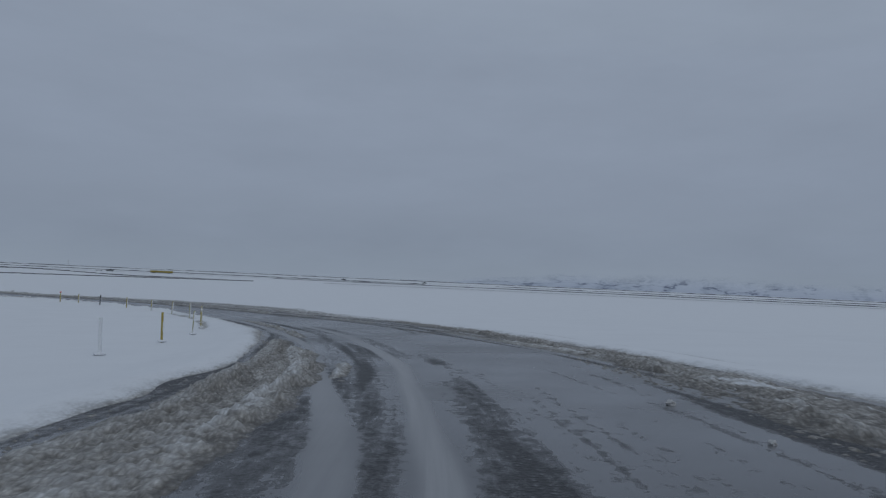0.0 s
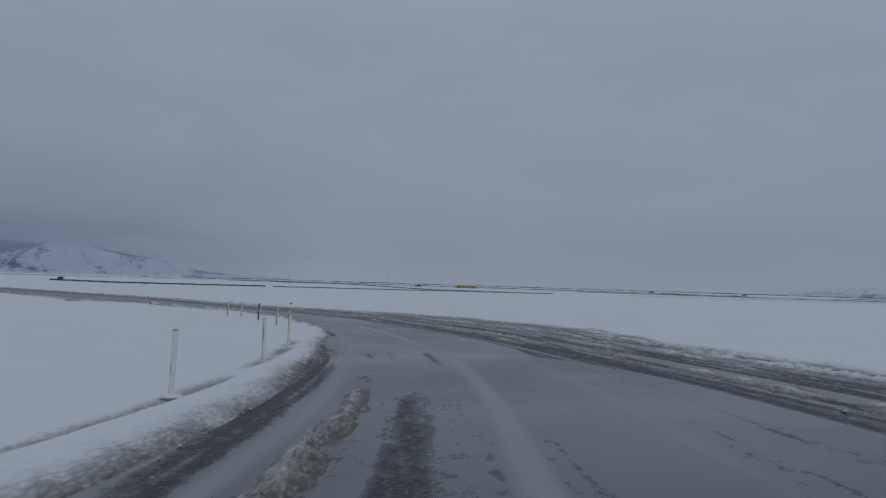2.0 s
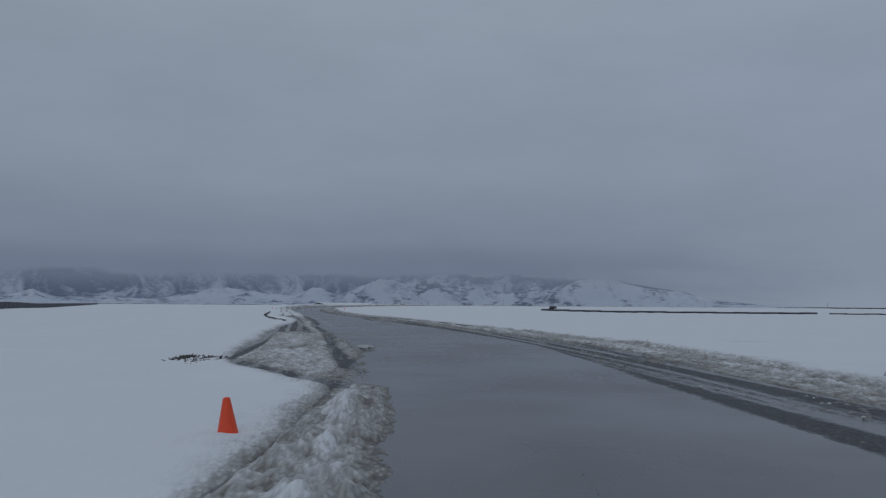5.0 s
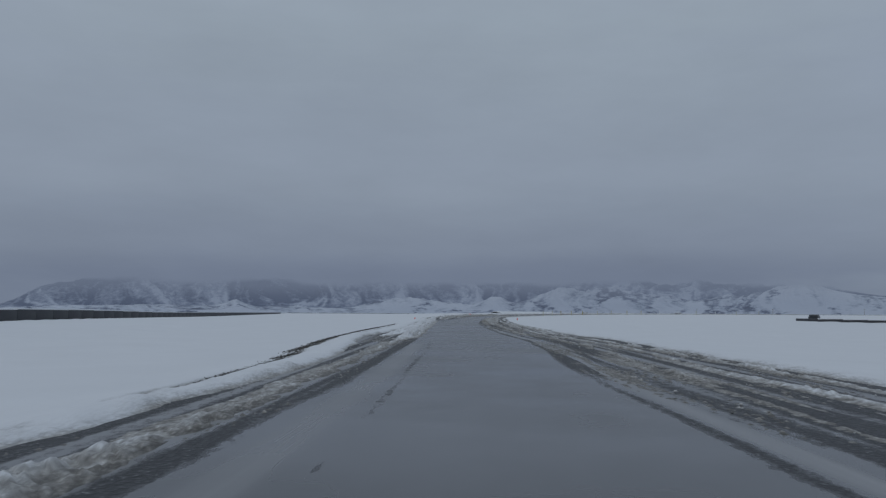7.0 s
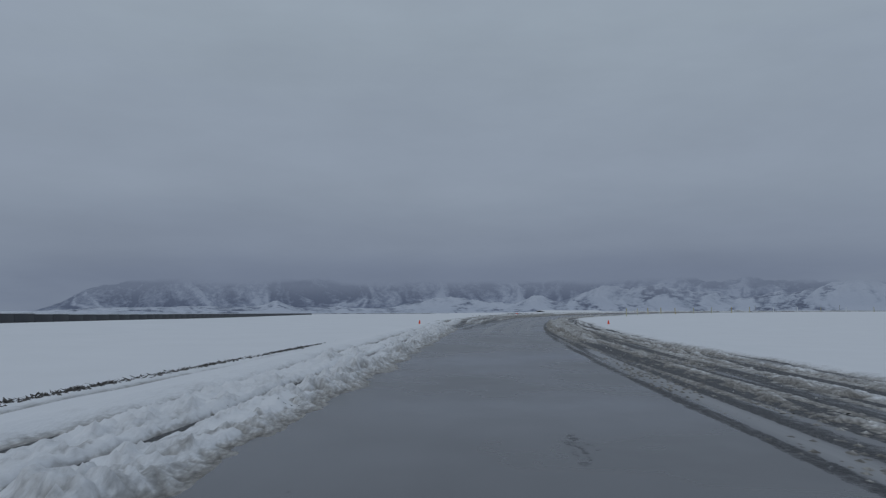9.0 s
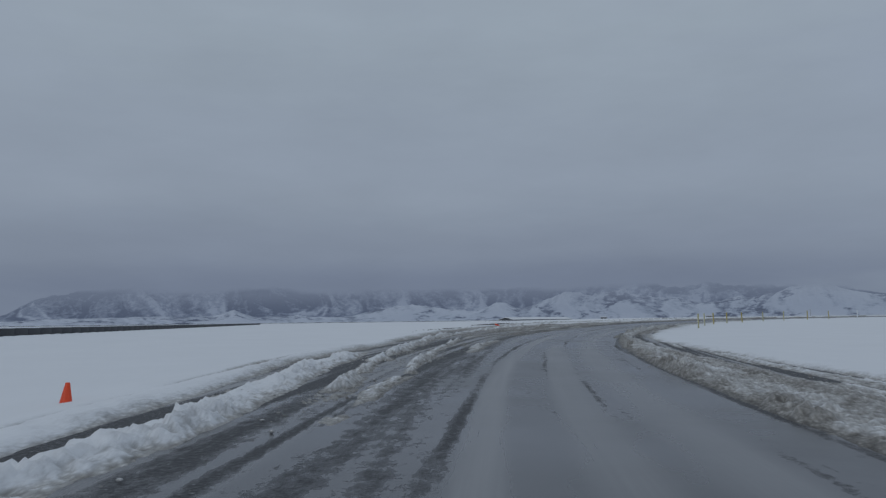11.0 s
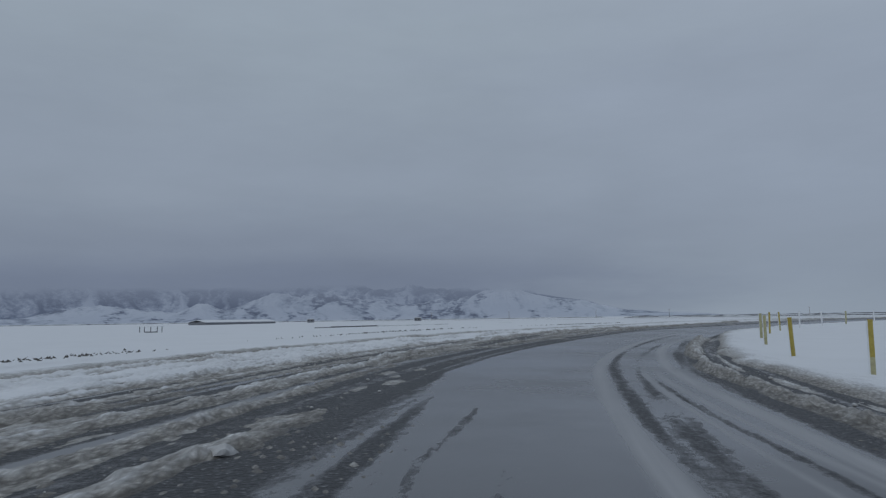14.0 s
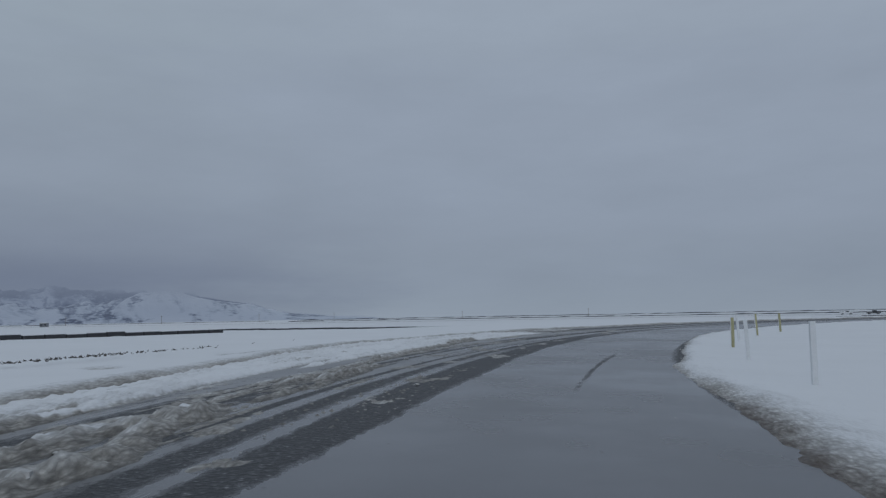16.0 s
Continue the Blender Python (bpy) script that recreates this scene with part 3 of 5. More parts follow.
# heaps between the lane and the outer snow
ridge(0.09, 0.34, 0.90, (-30, -3.95), (6.6, -4.0), (8.6, -4.15), (11.7, -4.55), (16.6, -5.05), (23, -5.45), (32, -6.2), (40, -6.6))
ridge(0.05, 0.20, 0.70, (60, -4.3), (70, -4.5), (77.5, -3.75), (84, -4.2), (94, -4.4), (102, -4.2), (108, -4.2))
ridge(0.06, 0.22, 0.60, (44, -5.2), (60, -5.1), (77, -4.8), (84, -5.6), (92, -6.1), (102, -5.6))
ridge(0.07, 0.26, 0.50, (52, -6.6), (60, -7.0), (66, -8.0), (81, -7.8), (88, -9.3), (96, -8.8))
ridge(0.08, 0.34, 0.40, (54, -7.6), (60, -8.3), (70, -10.5), (86, -10.4), (98, -9.8), (106, -8.3))
ridge(0.08, 0.40, 0.60, (102, -7.2), (116, -6.1), (119.5, -6.5), (126, -6.67), (132, -6.2), (160, -5.2))
ridge(0.10, 0.36, 0.45, (106, -7.8), (116, -6.8), (122, -7.6), (130, -8.0), (150, -6.8))
ridge(0.05, 0.20, 0.75, (165, -4.0), (172, -4.1), (180, -4.5), (190, -4.4), (199, -3.65), (203, -3.8), (224, -4.5), (245, -5.0))
ridge(0.06, 0.20, 0.60, (170, -5.2), (180, -5.5), (199, -4.8), (206, -5.1), (222, -5.8), (245, -6.0))
ridge(0.07, 0.22, 0.45, (165, -6.2), (175, -6.2), (200, -5.9), (206, -6.2), (222, -6.6), (245, -6.4))
# left of the straight: snow cut by wheels
ridge(0.10, 0.30, 0.70, (121, 1.5), (126, 1.7), (132, 2.0), (142, 2.6), (150, 2.9), (160, 2.9))
ridge(0.05, 0.22, 0.80, (158, 2.9), (170, 2.95), (176, 2.95))
ridge(0.08, 0.20, 0.60, (176, 2.95), (181, 2.87), (190, 2.74), (193, 2.74))
ridge(0.18, 0.40, 0.22, (188, 2.72), (196, 2.7), (200.6, 2.62), (206, 2.58), (214, 2.4), (220, 2.25), (235, 2.2), (246, 2.2))
ridge(0.13, 0.34, 0.0, (194, 4.0), (196, 3.92), (200, 3.75), (204, 3.62), (210, 3.35), (225, 3.2), (240, 3.2), (252, 3.2), (255.7, 3.34), (259, 3.68), (264.7, 4.4), (269, 4.7))
# inside of the last bend
ridge(0.11, 0.26, 0.35, (257, 2.4), (258.2, 2.52), (264, 3.22), (270, 3.75), (275.5, 4.17), (280.7, 4.85), (285.6, 5.12), (293, 5.4), (300, 6.0))
ridge(0.07, 0.17, 0.45, (256, 1.7), (258, 1.8), (262.4, 1.97), (268.4, 2.41), (275, 2.93), (277.4, 3.24), (281, 3.4), (287, 3.6))
ridge(0.09, 0.20, 0.50, (271, 1.5), (274.4, 1.6), (275.7, 1.7), (279, 1.72))
ridge(0.15, 0.34, 0.76, (230, -4.1), (254, -3.85), (258, -3.8), (261, -3.72), (267, -3.68), (276, -3.72), (283, -3.68), (289, -3.78), (299, -4.0), (303, -4.1), (306, -4.3), (309, -4.28))
ridge(0.09, 0.26, 1.0, (250, -5.0), (258, -4.9), (263, -4.6), (270, -4.25), (276, -4.1))
ridge(0.11, 0.26, 0.80, (305, -4.4), (309, -4.28), (317, -4.05), (324, -3.7), (328.5, -3.3), (331, -3.3), (335, -3.25), (341, -3.1), (346, -3.0))
ridge(0.11, 0.28, 0.78, (296, 2.9), (299.7, 3.27), (301, 3.55), (303, 3.91), (306, 4.3), (310, 4.5))
ridge(0.10, 0.28, 0.80, (290, 4.2), (297, 3.95), (301, 4.45), (303.6, 5.1), (306, 5.2), (310, 5.9), (314.5, 5.8), (322, 5.0))
ridge(0.12, 0.38, 0.30, (296, 6.2), (303.5, 6.27), (306.4, 6.62), (312, 7.5), (319, 8.3), (332, 8.4))
ridge(0.06, 0.24, 0.80, (300, 2.3), (306, 2.6), (312, 2.5), (320, 2.2))
ridge(0.065, 0.22, 0.80, (310, 3.6), (320, 3.2), (327, 3.51), (329, 3.9), (331, 3.6), (334, 3.52), (339.4, 3.23), (352, 3.2))
ridge(0.075, 0.28, 0.60, (314, 4.6), (322, 4.1), (327.7, 4.16), (331.3, 4.63), (339, 4.54), (346, 5.4), (355, 5.4), (361.4, 5.06), (363, 5.36), (368, 5.8), (378, 6.6))
ridge(0.09, 0.34, 0.30, (322, 6.4), (328, 5.9), (332, 6.3), (341, 6.1), (346, 6.4), (358, 6.5))
ridge(0.08, 0.24, 0.70, (346, 4.2), (357, 4.1), (360, 3.96), (361.7, 3.75), (364, 3.84), (368, 4.1), (374.5, 4.6), (387, 5.9))
ridge(0.09, 0.20, 0.80, (352, 2.9), (360, 3.11), (361, 3.41), (363.4, 3.55), (372, 3.7))
# dark gaps left between the heaps
gap(0.15, (188, 3.5), (196.6, 3.39), (199, 3.2), (202, 3.16), (208.4, 3.01), (218, 2.75), (235, 2.75), (250, 2.5), (254, 2.62), (256.5, 2.78), (259, 2.95), (266, 3.8), (273, 4.5), (285, 5.6))
gap(0.16, (246, -6.2), (260, -5.95), (263, -5.6), (272.5, -4.8), (278.4, -4.5), (281, -4.25), (287, -4.2), (299, -4.6), (303.6, -4.6), (307, -4.82), (311, -4.62), (318, -4.32), (329.4, -3.61), (335, -3.52), (344, -3.3))
gap(0.16, (116.6, 1.2), (117.5, 1.6), (118.7, 2.08), (120.4, 2.75), (121.6, 3.35), (123.4, 3.9))
gap(0.12, (350, 4.7), (360.9, 4.68), (364.5, 4.98), (369.3, 5.35), (380, 5.9))
gap(0.12, (320, 5.2), (329, 5.3), (335, 5.4), (345, 5.8))
gap(0.14, (322, 7.2), (335, 7.2), (346, 6.9), (360, 5.8))
gap(0.13, (300, 5.6), (306, 5.9), (312, 6.6), (320, 6.7))
# pale tyre tracks pressed into the film
stripe(0.16, 1.0, (-30, 0.0), (5.3, 0.02), (7.7, 0.14), (12, 0.2), (16, 0.05), (20, 0.08), (25, 0.05), (32.6, -0.2), (38.5, -0.27), (44, -0.5), (53.5, -0.87), (59, -1.02), (64, -1.05), (70, -1.2), (82, -1.3))
stripe(0.20, 0.65, (-30, 0.8), (5.3, 0.83), (7.8, 1.08), (11.5, 1.49), (14.3, 1.75), (18, 1.8))
stripe(0.13, 0.85, (22, 1.85), (32.3, 2.03), (35, 2.08), (38.7, 1.98), (46, 1.7), (53, 1.5), (57.4, 1.32), (63, 0.94), (72, 0.72))
stripe(0.10, 0.5, (64, 0.78), (70, 0.72), (76, 0.70), (82, 0.55), (90, 0.62))
stripe(0.12, 0.6, (44, -2.1), (50, -2.4), (56, -2.5))
stripe(0.16, 0.8, (150, -3.0), (165, -2.65), (175, -3.05), (187, -3.2), (198, -2.92), (203, -2.88), (224, -3.4))
stripe(0.30, 0.55, (152, 2.95), (165, 2.9), (171, 2.95), (176, 2.95), (182, 3.2))
stripe(0.24, 0.5, (150, 1.75), (165, 1.72), (175, 1.75), (182, 1.8))
stripe(0.20, 0.7, (240, -0.1), (258.4, 0.02), (266, 0.05), (275, -0.05), (290, -0.3))
stripe(0.30, 0.45, (240, -1.1), (256, -1.12), (266, -1.15), (275, -1.0))
stripe(0.35, 0.4, (240, -2.1), (258, -2.1), (275, -2.1), (290, -2.4))
stripe(0.13, 0.9, (290, -1.15), (296, -1.25), (301, -1.36), (304.5, -1.5), (310, -1.52), (320, -1.3), (328, -1.05), (334, -1.05), (340.5, -1.08), (344.6, -1.06), (352, -1.15))
stripe(0.13, 0.9, (290, -2.5), (296, -2.6), (301, -2.78), (304.5, -2.96), (310, -3.12), (320, -2.95), (328.4, -2.45), (332, -2.37), (336, -2.25), (341, -2.23), (350, -2.45))
stripe(0.05, 0.8, (296, -2.0), (302, -2.12), (307, -2.25), (316, -2.4), (326, -1.95))
stripe(0.05, 0.8, (296, -2.3), (302, -2.48), (307, -2.66), (316, -2.85), (326, -2.2))
stripe(0.10, 0.5, (342, -0.42), (348, -0.48), (354, -0.6))
stripe(0.10, 0.5, (342, -1.75), (349, -1.8), (356, -1.9))
# dark, unswept slush
mark(1.0, 0.17, (-30, 3.85), (7, 3.75), (9, 3.72), (16, 3.48), (21, 3.35), (26, 3.05), (32.4, 2.5), (34, 2.4), (37, 2.26), (44.5, 2.09), (53, 1.8))
mark(0.85, 0.30, (-10, 1.4), (5.6, 1.42), (8.6, 1.62), (11, 1.75))
mark(0.95, 0.30, (-10, 0.45), (5.4, 0.47), (7.8, 0.68), (12.3, 0.9), (15, 0.74), (19, 0.85), (26, 0.9), (33, 0.75), (41, 0.6), (48, 0.4))
mark(0.90, 0.45, (-10, -0.5), (5.6, -0.5), (8.5, -0.55), (11.4, -0.6), (13, -0.65))
mark(0.85, 0.35, (16.2, -0.85), (17.4, -0.8))
mark(0.55, 0.20, (-10, -2.8), (6, -2.81), (9, -2.86), (14, -3.4), (20, -4.0))
mark(1.0, 0.20, (31, -3.2), (37.4, -4.2), (42.2, -4.35), (51, -4.3), (54.8, -4.0), (57.9, -4.8), (63.2, -5.66), (71.2, -6.1), (79, -5.4), (84, -6.4), (91.4, -6.9), (100, -6.2), (112, -5.6))
mark(1.0, 0.10, (55, -3.14), (59, -3.52), (62.4, -3.57), (76.3, -3.31), (80.6, -3.38), (87, -3.65), (94.2, -3.6), (99.6, -3.43), (104.8, -3.25), (113.6, -3.7), (118, -3.75), (122.7, -4.09), (130.6, -4.62), (150, -4.0))
mark(1.0, 0.18, (62, -4.6), (77.4, -4.15), (78.9, -4.37), (84, -4.89), (94, -5.2), (101.8, -4.9), (108.8, -4.6), (118.4, -4.88), (130, -6.2), (150, -5.4))
mark(1.0, 0.18, (52, -5.0), (56.8, -5.38), (61.9, -6.2), (69.7, -7.3), (81.2, -6.8), (86.5, -8.5), (93.6, -9.4), (105, -8.0))
mark(1.0, 0.16, (54, -6.2), (58.7, -6.83), (62.4, -7.7), (68.4, -9.25), (80, -9.4), (95, -9.9))
mark(1.0, 0.18, (30, -4.4), (35.3, -4.94), (39.3, -5.69), (44.5, -5.95), (52, -6.3), (57, -6.2))
mark(0.9, 0.15, (55.5, 0.96), (57.3, 0.9), (57.8, 0.7))
mark(0.8, 0.15, (53.7, -0.5), (56.8, -0.6))
mark(0.85, 0.04, (75, -1.0), (76.7, -0.95), (78, -0.92), (79.6, -0.83), (83.8, -0.8))
mark(0.8, 0.05, (99, -1.18), (103, -1.09), (110, -0.92))
mark(0.6, 0.05, (99, -0.8), (104, -0.70), (112, -0.8))
mark(1.0, 0.30, (120, 1.5), (130, 2.2), (150, 2.7), (165, 2.35), (170, 2.3), (174, 2.4), (182, 2.39), (190, 2.3))
mark(0.62, 0.10, (158, 1.15), (170, 1.24), (175, 1.23), (181, 1.32), (192, 1.5))
mark(1.0, 0.14, (150, -2.7), (165, -2.3), (170.3, -2.3), (177, -2.68), (187, -2.88), (197.6, -2.62), (203, -2.61), (213.6, -2.75), (242, -3.18))
mark(1.0, 0.12, (160, -3.2), (171, -3.1), (175, -3.45), (181, -3.7), (190, -3.55), (197.5, -3.23), (203.4, -3.15), (224, -3.75), (245, -4.2))
mark(1.0, 0.16, (160, -4.7), (174, -4.85), (181, -5.1), (190, -4.9), (199, -4.1), (202.3, -4.4), (209, -4.7), (225, -5.2), (245, -5.5))
mark(1.0, 0.14, (165, -5.8), (180, -5.9), (190, -5.8), (201.4, -5.3), (206, -5.5), (220, -6.2), (240, -6.2))
mark(0.8, 0.30, (206.6, -0.85), (208.6, -0.85))
mark(0.9, 0.09, (255.5, -0.8), (262.7, -0.88), (272, -0.78))
mark(0.9, 0.10, (255.5, -1.42), (266, -1.45), (274, -1.33), (278, -1.26), (285, -1.34), (296, -1.0), (300.3, -1.06), (306.7, -1.25), (312, -1.28))
mark(0.85, 0.12, (252, 0.38), (258, 0.28), (266, 0.35), (274.7, 0.28), (279, 0.23), (288, 0.12))
mark(0.78, 0.85, (244, 1.1), (256, 1.2), (266, 1.3), (280, 1.7), (292, 1.9))
mark(1.0, 0.34, (246, 2.2), (252.5, 2.4), (254.6, 2.5), (257, 2.65), (260, 3.0), (266, 3.6))
mark(1.0, 0.10, (230, -3.4), (254, -3.33), (260, -3.28), (270, -3.2), (275, -3.1), (280, -3.29), (286, -3.48), (292, -3.5))
mark(0.85, 0.16, (294, -1.6), (301, -1.77), (303.5, -1.9), (307, -1.87), (313.7, -1.75), (322, -1.5), (329.4, -1.32), (333, -1.3), (337, -1.28), (343, -1.34))
mark(0.58, 0.13, (343, -1.34), (349.5, -1.36), (356, -1.6))
mark(0.9, 0.06, (298, -2.22), (302.7, -2.3), (307, -2.45), (316, -2.63), (325, -2.1))
mark(0.8, 0.22, (290, -1.75), (301, -1.9), (310, -1.95), (320, -1.9))
mark(0.75, 0.14, (322, -1.9), (328.5, -1.85), (336, -1.93), (343, -2.05))
mark(0.95, 0.22, (300, -3.2), (305, -3.5), (309, -3.6), (318, -3.5), (328, -2.88), (334, -2.8), (343, -2.65))
mark(0.55, 0.11, (341, -0.7), (346, -0.71), (352, -0.77))
mark(0.7, 0.09, (347.6, -0.22), (350.8, -0.36))
mark(0.6, 0.14, (342.8, -2.45), (349, -2.6), (354, -2.5))
mark(0.9, 0.11, (298, 1.0), (300, 1.04), (302, 1.15), (306, 1.26), (313, 0.8), (322, 1.2))
mark(0.8, 0.07, (306, 0.1), (312, 0.3), (317, 0.5), (321, 0.35))
mark(1.0, 0.16, (322, 2.0), (335, 1.9), (345, 1.7), (355, 1.75), (359.4, 1.65), (361.5, 1.46), (364, 1.32), (366.4, 1.14), (372.8, 1.12), (388, 1.5))
mark(0.8, 0.08, (366, -0.85), (376, -1.25))


def add_mesh(name, v, q, mat, uv):
    """A large quad mesh."""
    me = bpy.data.meshes.new(name)
    me.vertices.add(len(v))
    me.vertices.foreach_set("co", v.astype(np.float32).ravel())
    me.loops.add(q.size)
    me.loops.foreach_set("vertex_index", q.astype(np.int32).ravel())
    me.polygons.add(len(q))
    me.polygons.foreach_set("loop_start", np.arange(0, q.size, 4, dtype=np.int32))
    me.polygons.foreach_set("use_smooth", np.ones(len(q), bool))
    lay = me.uv_layers.new(name="UVMap")
    lay.data.foreach_set("uv", uv[q.ravel()].astype(np.float32).ravel())
    me.update()
    me.validate()
    me.materials.append(mat)
    return new(name, me)


CLOD = plain("snow_lump", (0.46, 0.46, 0.46), 0.6, 0.22, 14.0)


def slush_load(S, N):
    """What lies on the film at S along, N across: dark grainy slush (0 swept, 1 covered) and pale smooth slush."""
    s = S
    ll, lr, le, ri = LANE_LEFT(s), LANE_RIGHT(s), LEFT_EDGE(s), RIGHT_EDGE(s)
    out_r = smooth(-0.1, 0.3, lr - N)
    out_l = smooth(-0.1, 0.3, N - ll)
    out = np.maximum(out_l, out_r)
    side = np.clip(np.maximum((lr - N) / np.maximum(lr - ri, 0.5), (N - ll) / np.maximum(le - ll, 0.5)), 0, 1)
    band = wave(S / 38 + 0.4 * wave(S / 9, N / 1.1, 45, 2), N / 0.30, 39, 2)
    dens = np.maximum(MIDDLE(s) * (0.35 + 1.3 * wave(S / 7, N / 1.3, 34, 3)) * (1 - 0.62 * smooth(0.5, 1.5, -N) * (1 - smooth(60, 90, s))),
                      out * np.clip(0.72 + 2.4 * (band - 0.50), 0.3, 1.05))
    pale = out * (0.12 + 0.5 * side) * np.clip(0.45 - 3.2 * (band - 0.50), 0, 1)
    diag = smooth(0.58, 0.72, wave(S / 26, N / 0.22 - S / 9, 46, 2)) * smooth(240, 250, s) * (1 - smooth(290, 300, s)) * smooth(0.4, 0.8, N)
    pale = np.maximum(pale, 0.7 * diag)
    dens = dens * (1 - 0.6 * diag)
    for load, wide, line, a, b in MARKS:
        ends = smooth(a - 2, a + 1, s) * (1 - smooth(b - 1, b + 2, s))
        k = ends * np.exp(-np.abs((N - line(s) - 0.10 * (wave(S / 3, N * 0 + a, 47, 3) - 0.5)) / (wide * (0.75 + 0.5 * wave(S / 2.4, N * 0 + b, 48, 2)))) ** 2.2)
        dens = np.maximum(dens, load * k * (0.50 + 0.55 * wave(S / 2.6, N / 0.3, 49, 2)))
        pale = pale * (1 - 0.95 * k)
    for wide, load, line, a, b in STRIPES:
        ends = smooth(a - 4, a + 2, s) * (1 - smooth(b - 2, b + 4, s))
        k = ends * np.exp(-np.abs((N - line(s)) / wide) ** 4)
        dens = dens * (1 - 0.97 * k)
        pale = np.maximum(pale, load * k * (0.6 + 0.6 * wave(S / 6, N / 0.5, 48, 2)))
    return dens, pale


def build_road():
    s = np.concatenate([np.arange(S_MIN + 1, -8, 2.0), np.arange(-8, 400, 0.3), np.arange(400, S_MAX - 1, 2.0)])
    lo, hi = RIGHT_EDGE(s) - 0.6, LEFT_EDGE(s) + 0.6
    n = lo[:, None] + (hi - lo)[:, None] * np.linspace(0, 1, 240)[None, :]
    ss = np.broadcast_to(s[:, None], n.shape).copy()
    ob = sheet("road", s, n, bed(ss, n), ROAD)
    second_uv(ob, "slush", *slush_load(ss, n))
    tagged(ob, "wet dark grey asphalt race track with meltwater film", "road", kind="structure")


build_road()


def slush_heaps(s, n):
    """Height, dirt and painted lump shade of the slush that lies on the tarmac, over a grid of s and n."""
    S, N = np.meshgrid(s, n, indexing="ij")
    le, ri = LEFT_EDGE(s)[:, None], RIGHT_EDGE(s)[:, None]
    ll, lr = LANE_LEFT(s)[:, None], LANE_RIGHT(s)[:, None]
    inside = smooth(0, 0.25, le + 0.15 + (0.15 * smooth(92, 98, s) * (1 - smooth(122, 126, s)))[:, None] - N) * smooth(0, 0.25, N - ri + 0.15)
    out_l, out_r = smooth(-0.15, 0.3, N - ll), smooth(-0.15, 0.3, lr - N)
    out = np.maximum(out_l, out_r)
    D = S - 0.6 * np.maximum(S - 314, 0)                                         # lumps are drawn out lengthwise in the last bend
    big = clumps(D / 0.34 + 0.3 * wave(D, N, 31, 2), N / 0.26, 33)
    small = clumps(D / 0.13, N / 0.11, 38)
    grain = wave(S / 0.16, N / 0.12, 40, 2)
    chunk = 0.30 + 0.42 * big + 0.60 * small + 0.75 * (grain - 0.5)
    heap, dirt_shade = np.zeros_like(N), np.zeros_like(N)
    ragged = 0.7 * (wave(S / 0.5, N / 0.35, 55, 3) - 0.5)
    lumps = 0.15 + 1.15 * smooth(0.36, 0.58, wave(D / 0.9, N / 0.3, 62, 3) + (0.08 * smooth(314, 322, s))[:, None])
    for high, wide, dirty, line, a, b in RIDGES:
        if b < s[0] - 4 or a > s[-1] + 4:
            continue
        ends = smooth(a - 2, a + 3, s) * (1 - smooth(b - 3, b + 2, s))
        c = line(s) + 0.30 * (wave(s / 1.6, s * 0 + a, 35, 4) - 0.5)
        brk = 0.22 + 1.1 * wave(s / 2.2, s * 0 + b, 36, 3)
        d = (N - c[:, None]) / wide
        h = 1.25 * high * (ends * brk)[:, None] * np.exp(-np.abs(d + ragged) ** 2.4)
        h = h * (lumps if high < 0.12 else 0.5 + 0.55 * lumps)
        inner = np.where(c[:, None] > 0, -d, d)                                  # the splashed side faces the lane
        dirt_shade = np.where(h > heap, 0.08 + 0.62 * dirty + 0.26 * smooth(-0.4, 0.8, inner), dirt_shade)
        heap = np.maximum(heap, h)
    torn = (smooth(289, 298, s) * (1 - 0.5 * smooth(306, 316, s)))[:, None] * smooth(0, 1, N - ll)
    heap = heap * (1 - 0.8 * torn * (1 - smooth(0.36, 0.55, wave(S / 1.7, N / 0.55, 63, 3))))
    scrap = 0.20 * torn * np.clip(wave(S / 1.5, N / 0.5, 64, 3) - 0.56 + 0.06 * smooth(1, 5, N - ll), 0, 1)
    dirt_shade = np.where(scrap > heap, 0.30 + 0.4 * wave(S / 4, N / 1.5, 65, 2), dirt_shade)
    heap = np.maximum(heap, scrap)

    def sheet_of(a, b, lo, hi, thick, soil):
        """Slush left lying flat from a to b along, between two lines."""
        nonlocal heap, dirt_shade
        k = (smooth(a - 3, a + 3, s) * (1 - smooth(b - 3, b + 3, s)))[:, None]
        wob = 0.25 * (wave(S / 1.2, N / 0.8, 70, 3) - 0.5)
        k = k * smooth(0, 0.2, N - lo(s)[:, None] + wob) * smooth(0, 0.2, hi(s)[:, None] - N + wob)
        h = thick * k * (0.25 + 1.2 * wave(S / 2.0, N / 0.45, 69, 3))
        dirt_shade = np.where(h > heap, soil + 0.45 * (wave(S / 3.0, N / 0.6, 71, 3) - 0.5), dirt_shade)
        heap = np.maximum(heap, h)

    sheet_of(-30, 24, curve((-30, 2.1), (13, 2.0), (24, 2.5)), curve((-30, 3.55), (9, 3.4), (24, 2.95)), 0.08, 0.80)
    sheet_of(94, 115, curve((94, 0.72), (106, 0.9), (118, 1.1)), curve((94, 1.9), (110, 1.9), (118, 1.7)), 0.10, 0.52)
    sheet_of(-30, 46, RIGHT_EDGE, curve((-30, -4.2), (7, -4.2), (12, -4.6), (23, -5.4), (40, -6.3), (46, -7.0)), 0.07, 0.8)
    sheet_of(108, 150, RIGHT_EDGE, curve((108, -5.6), (118, -5.4), (130, -6.6), (150, -5.6)), 0.06, 0.6)
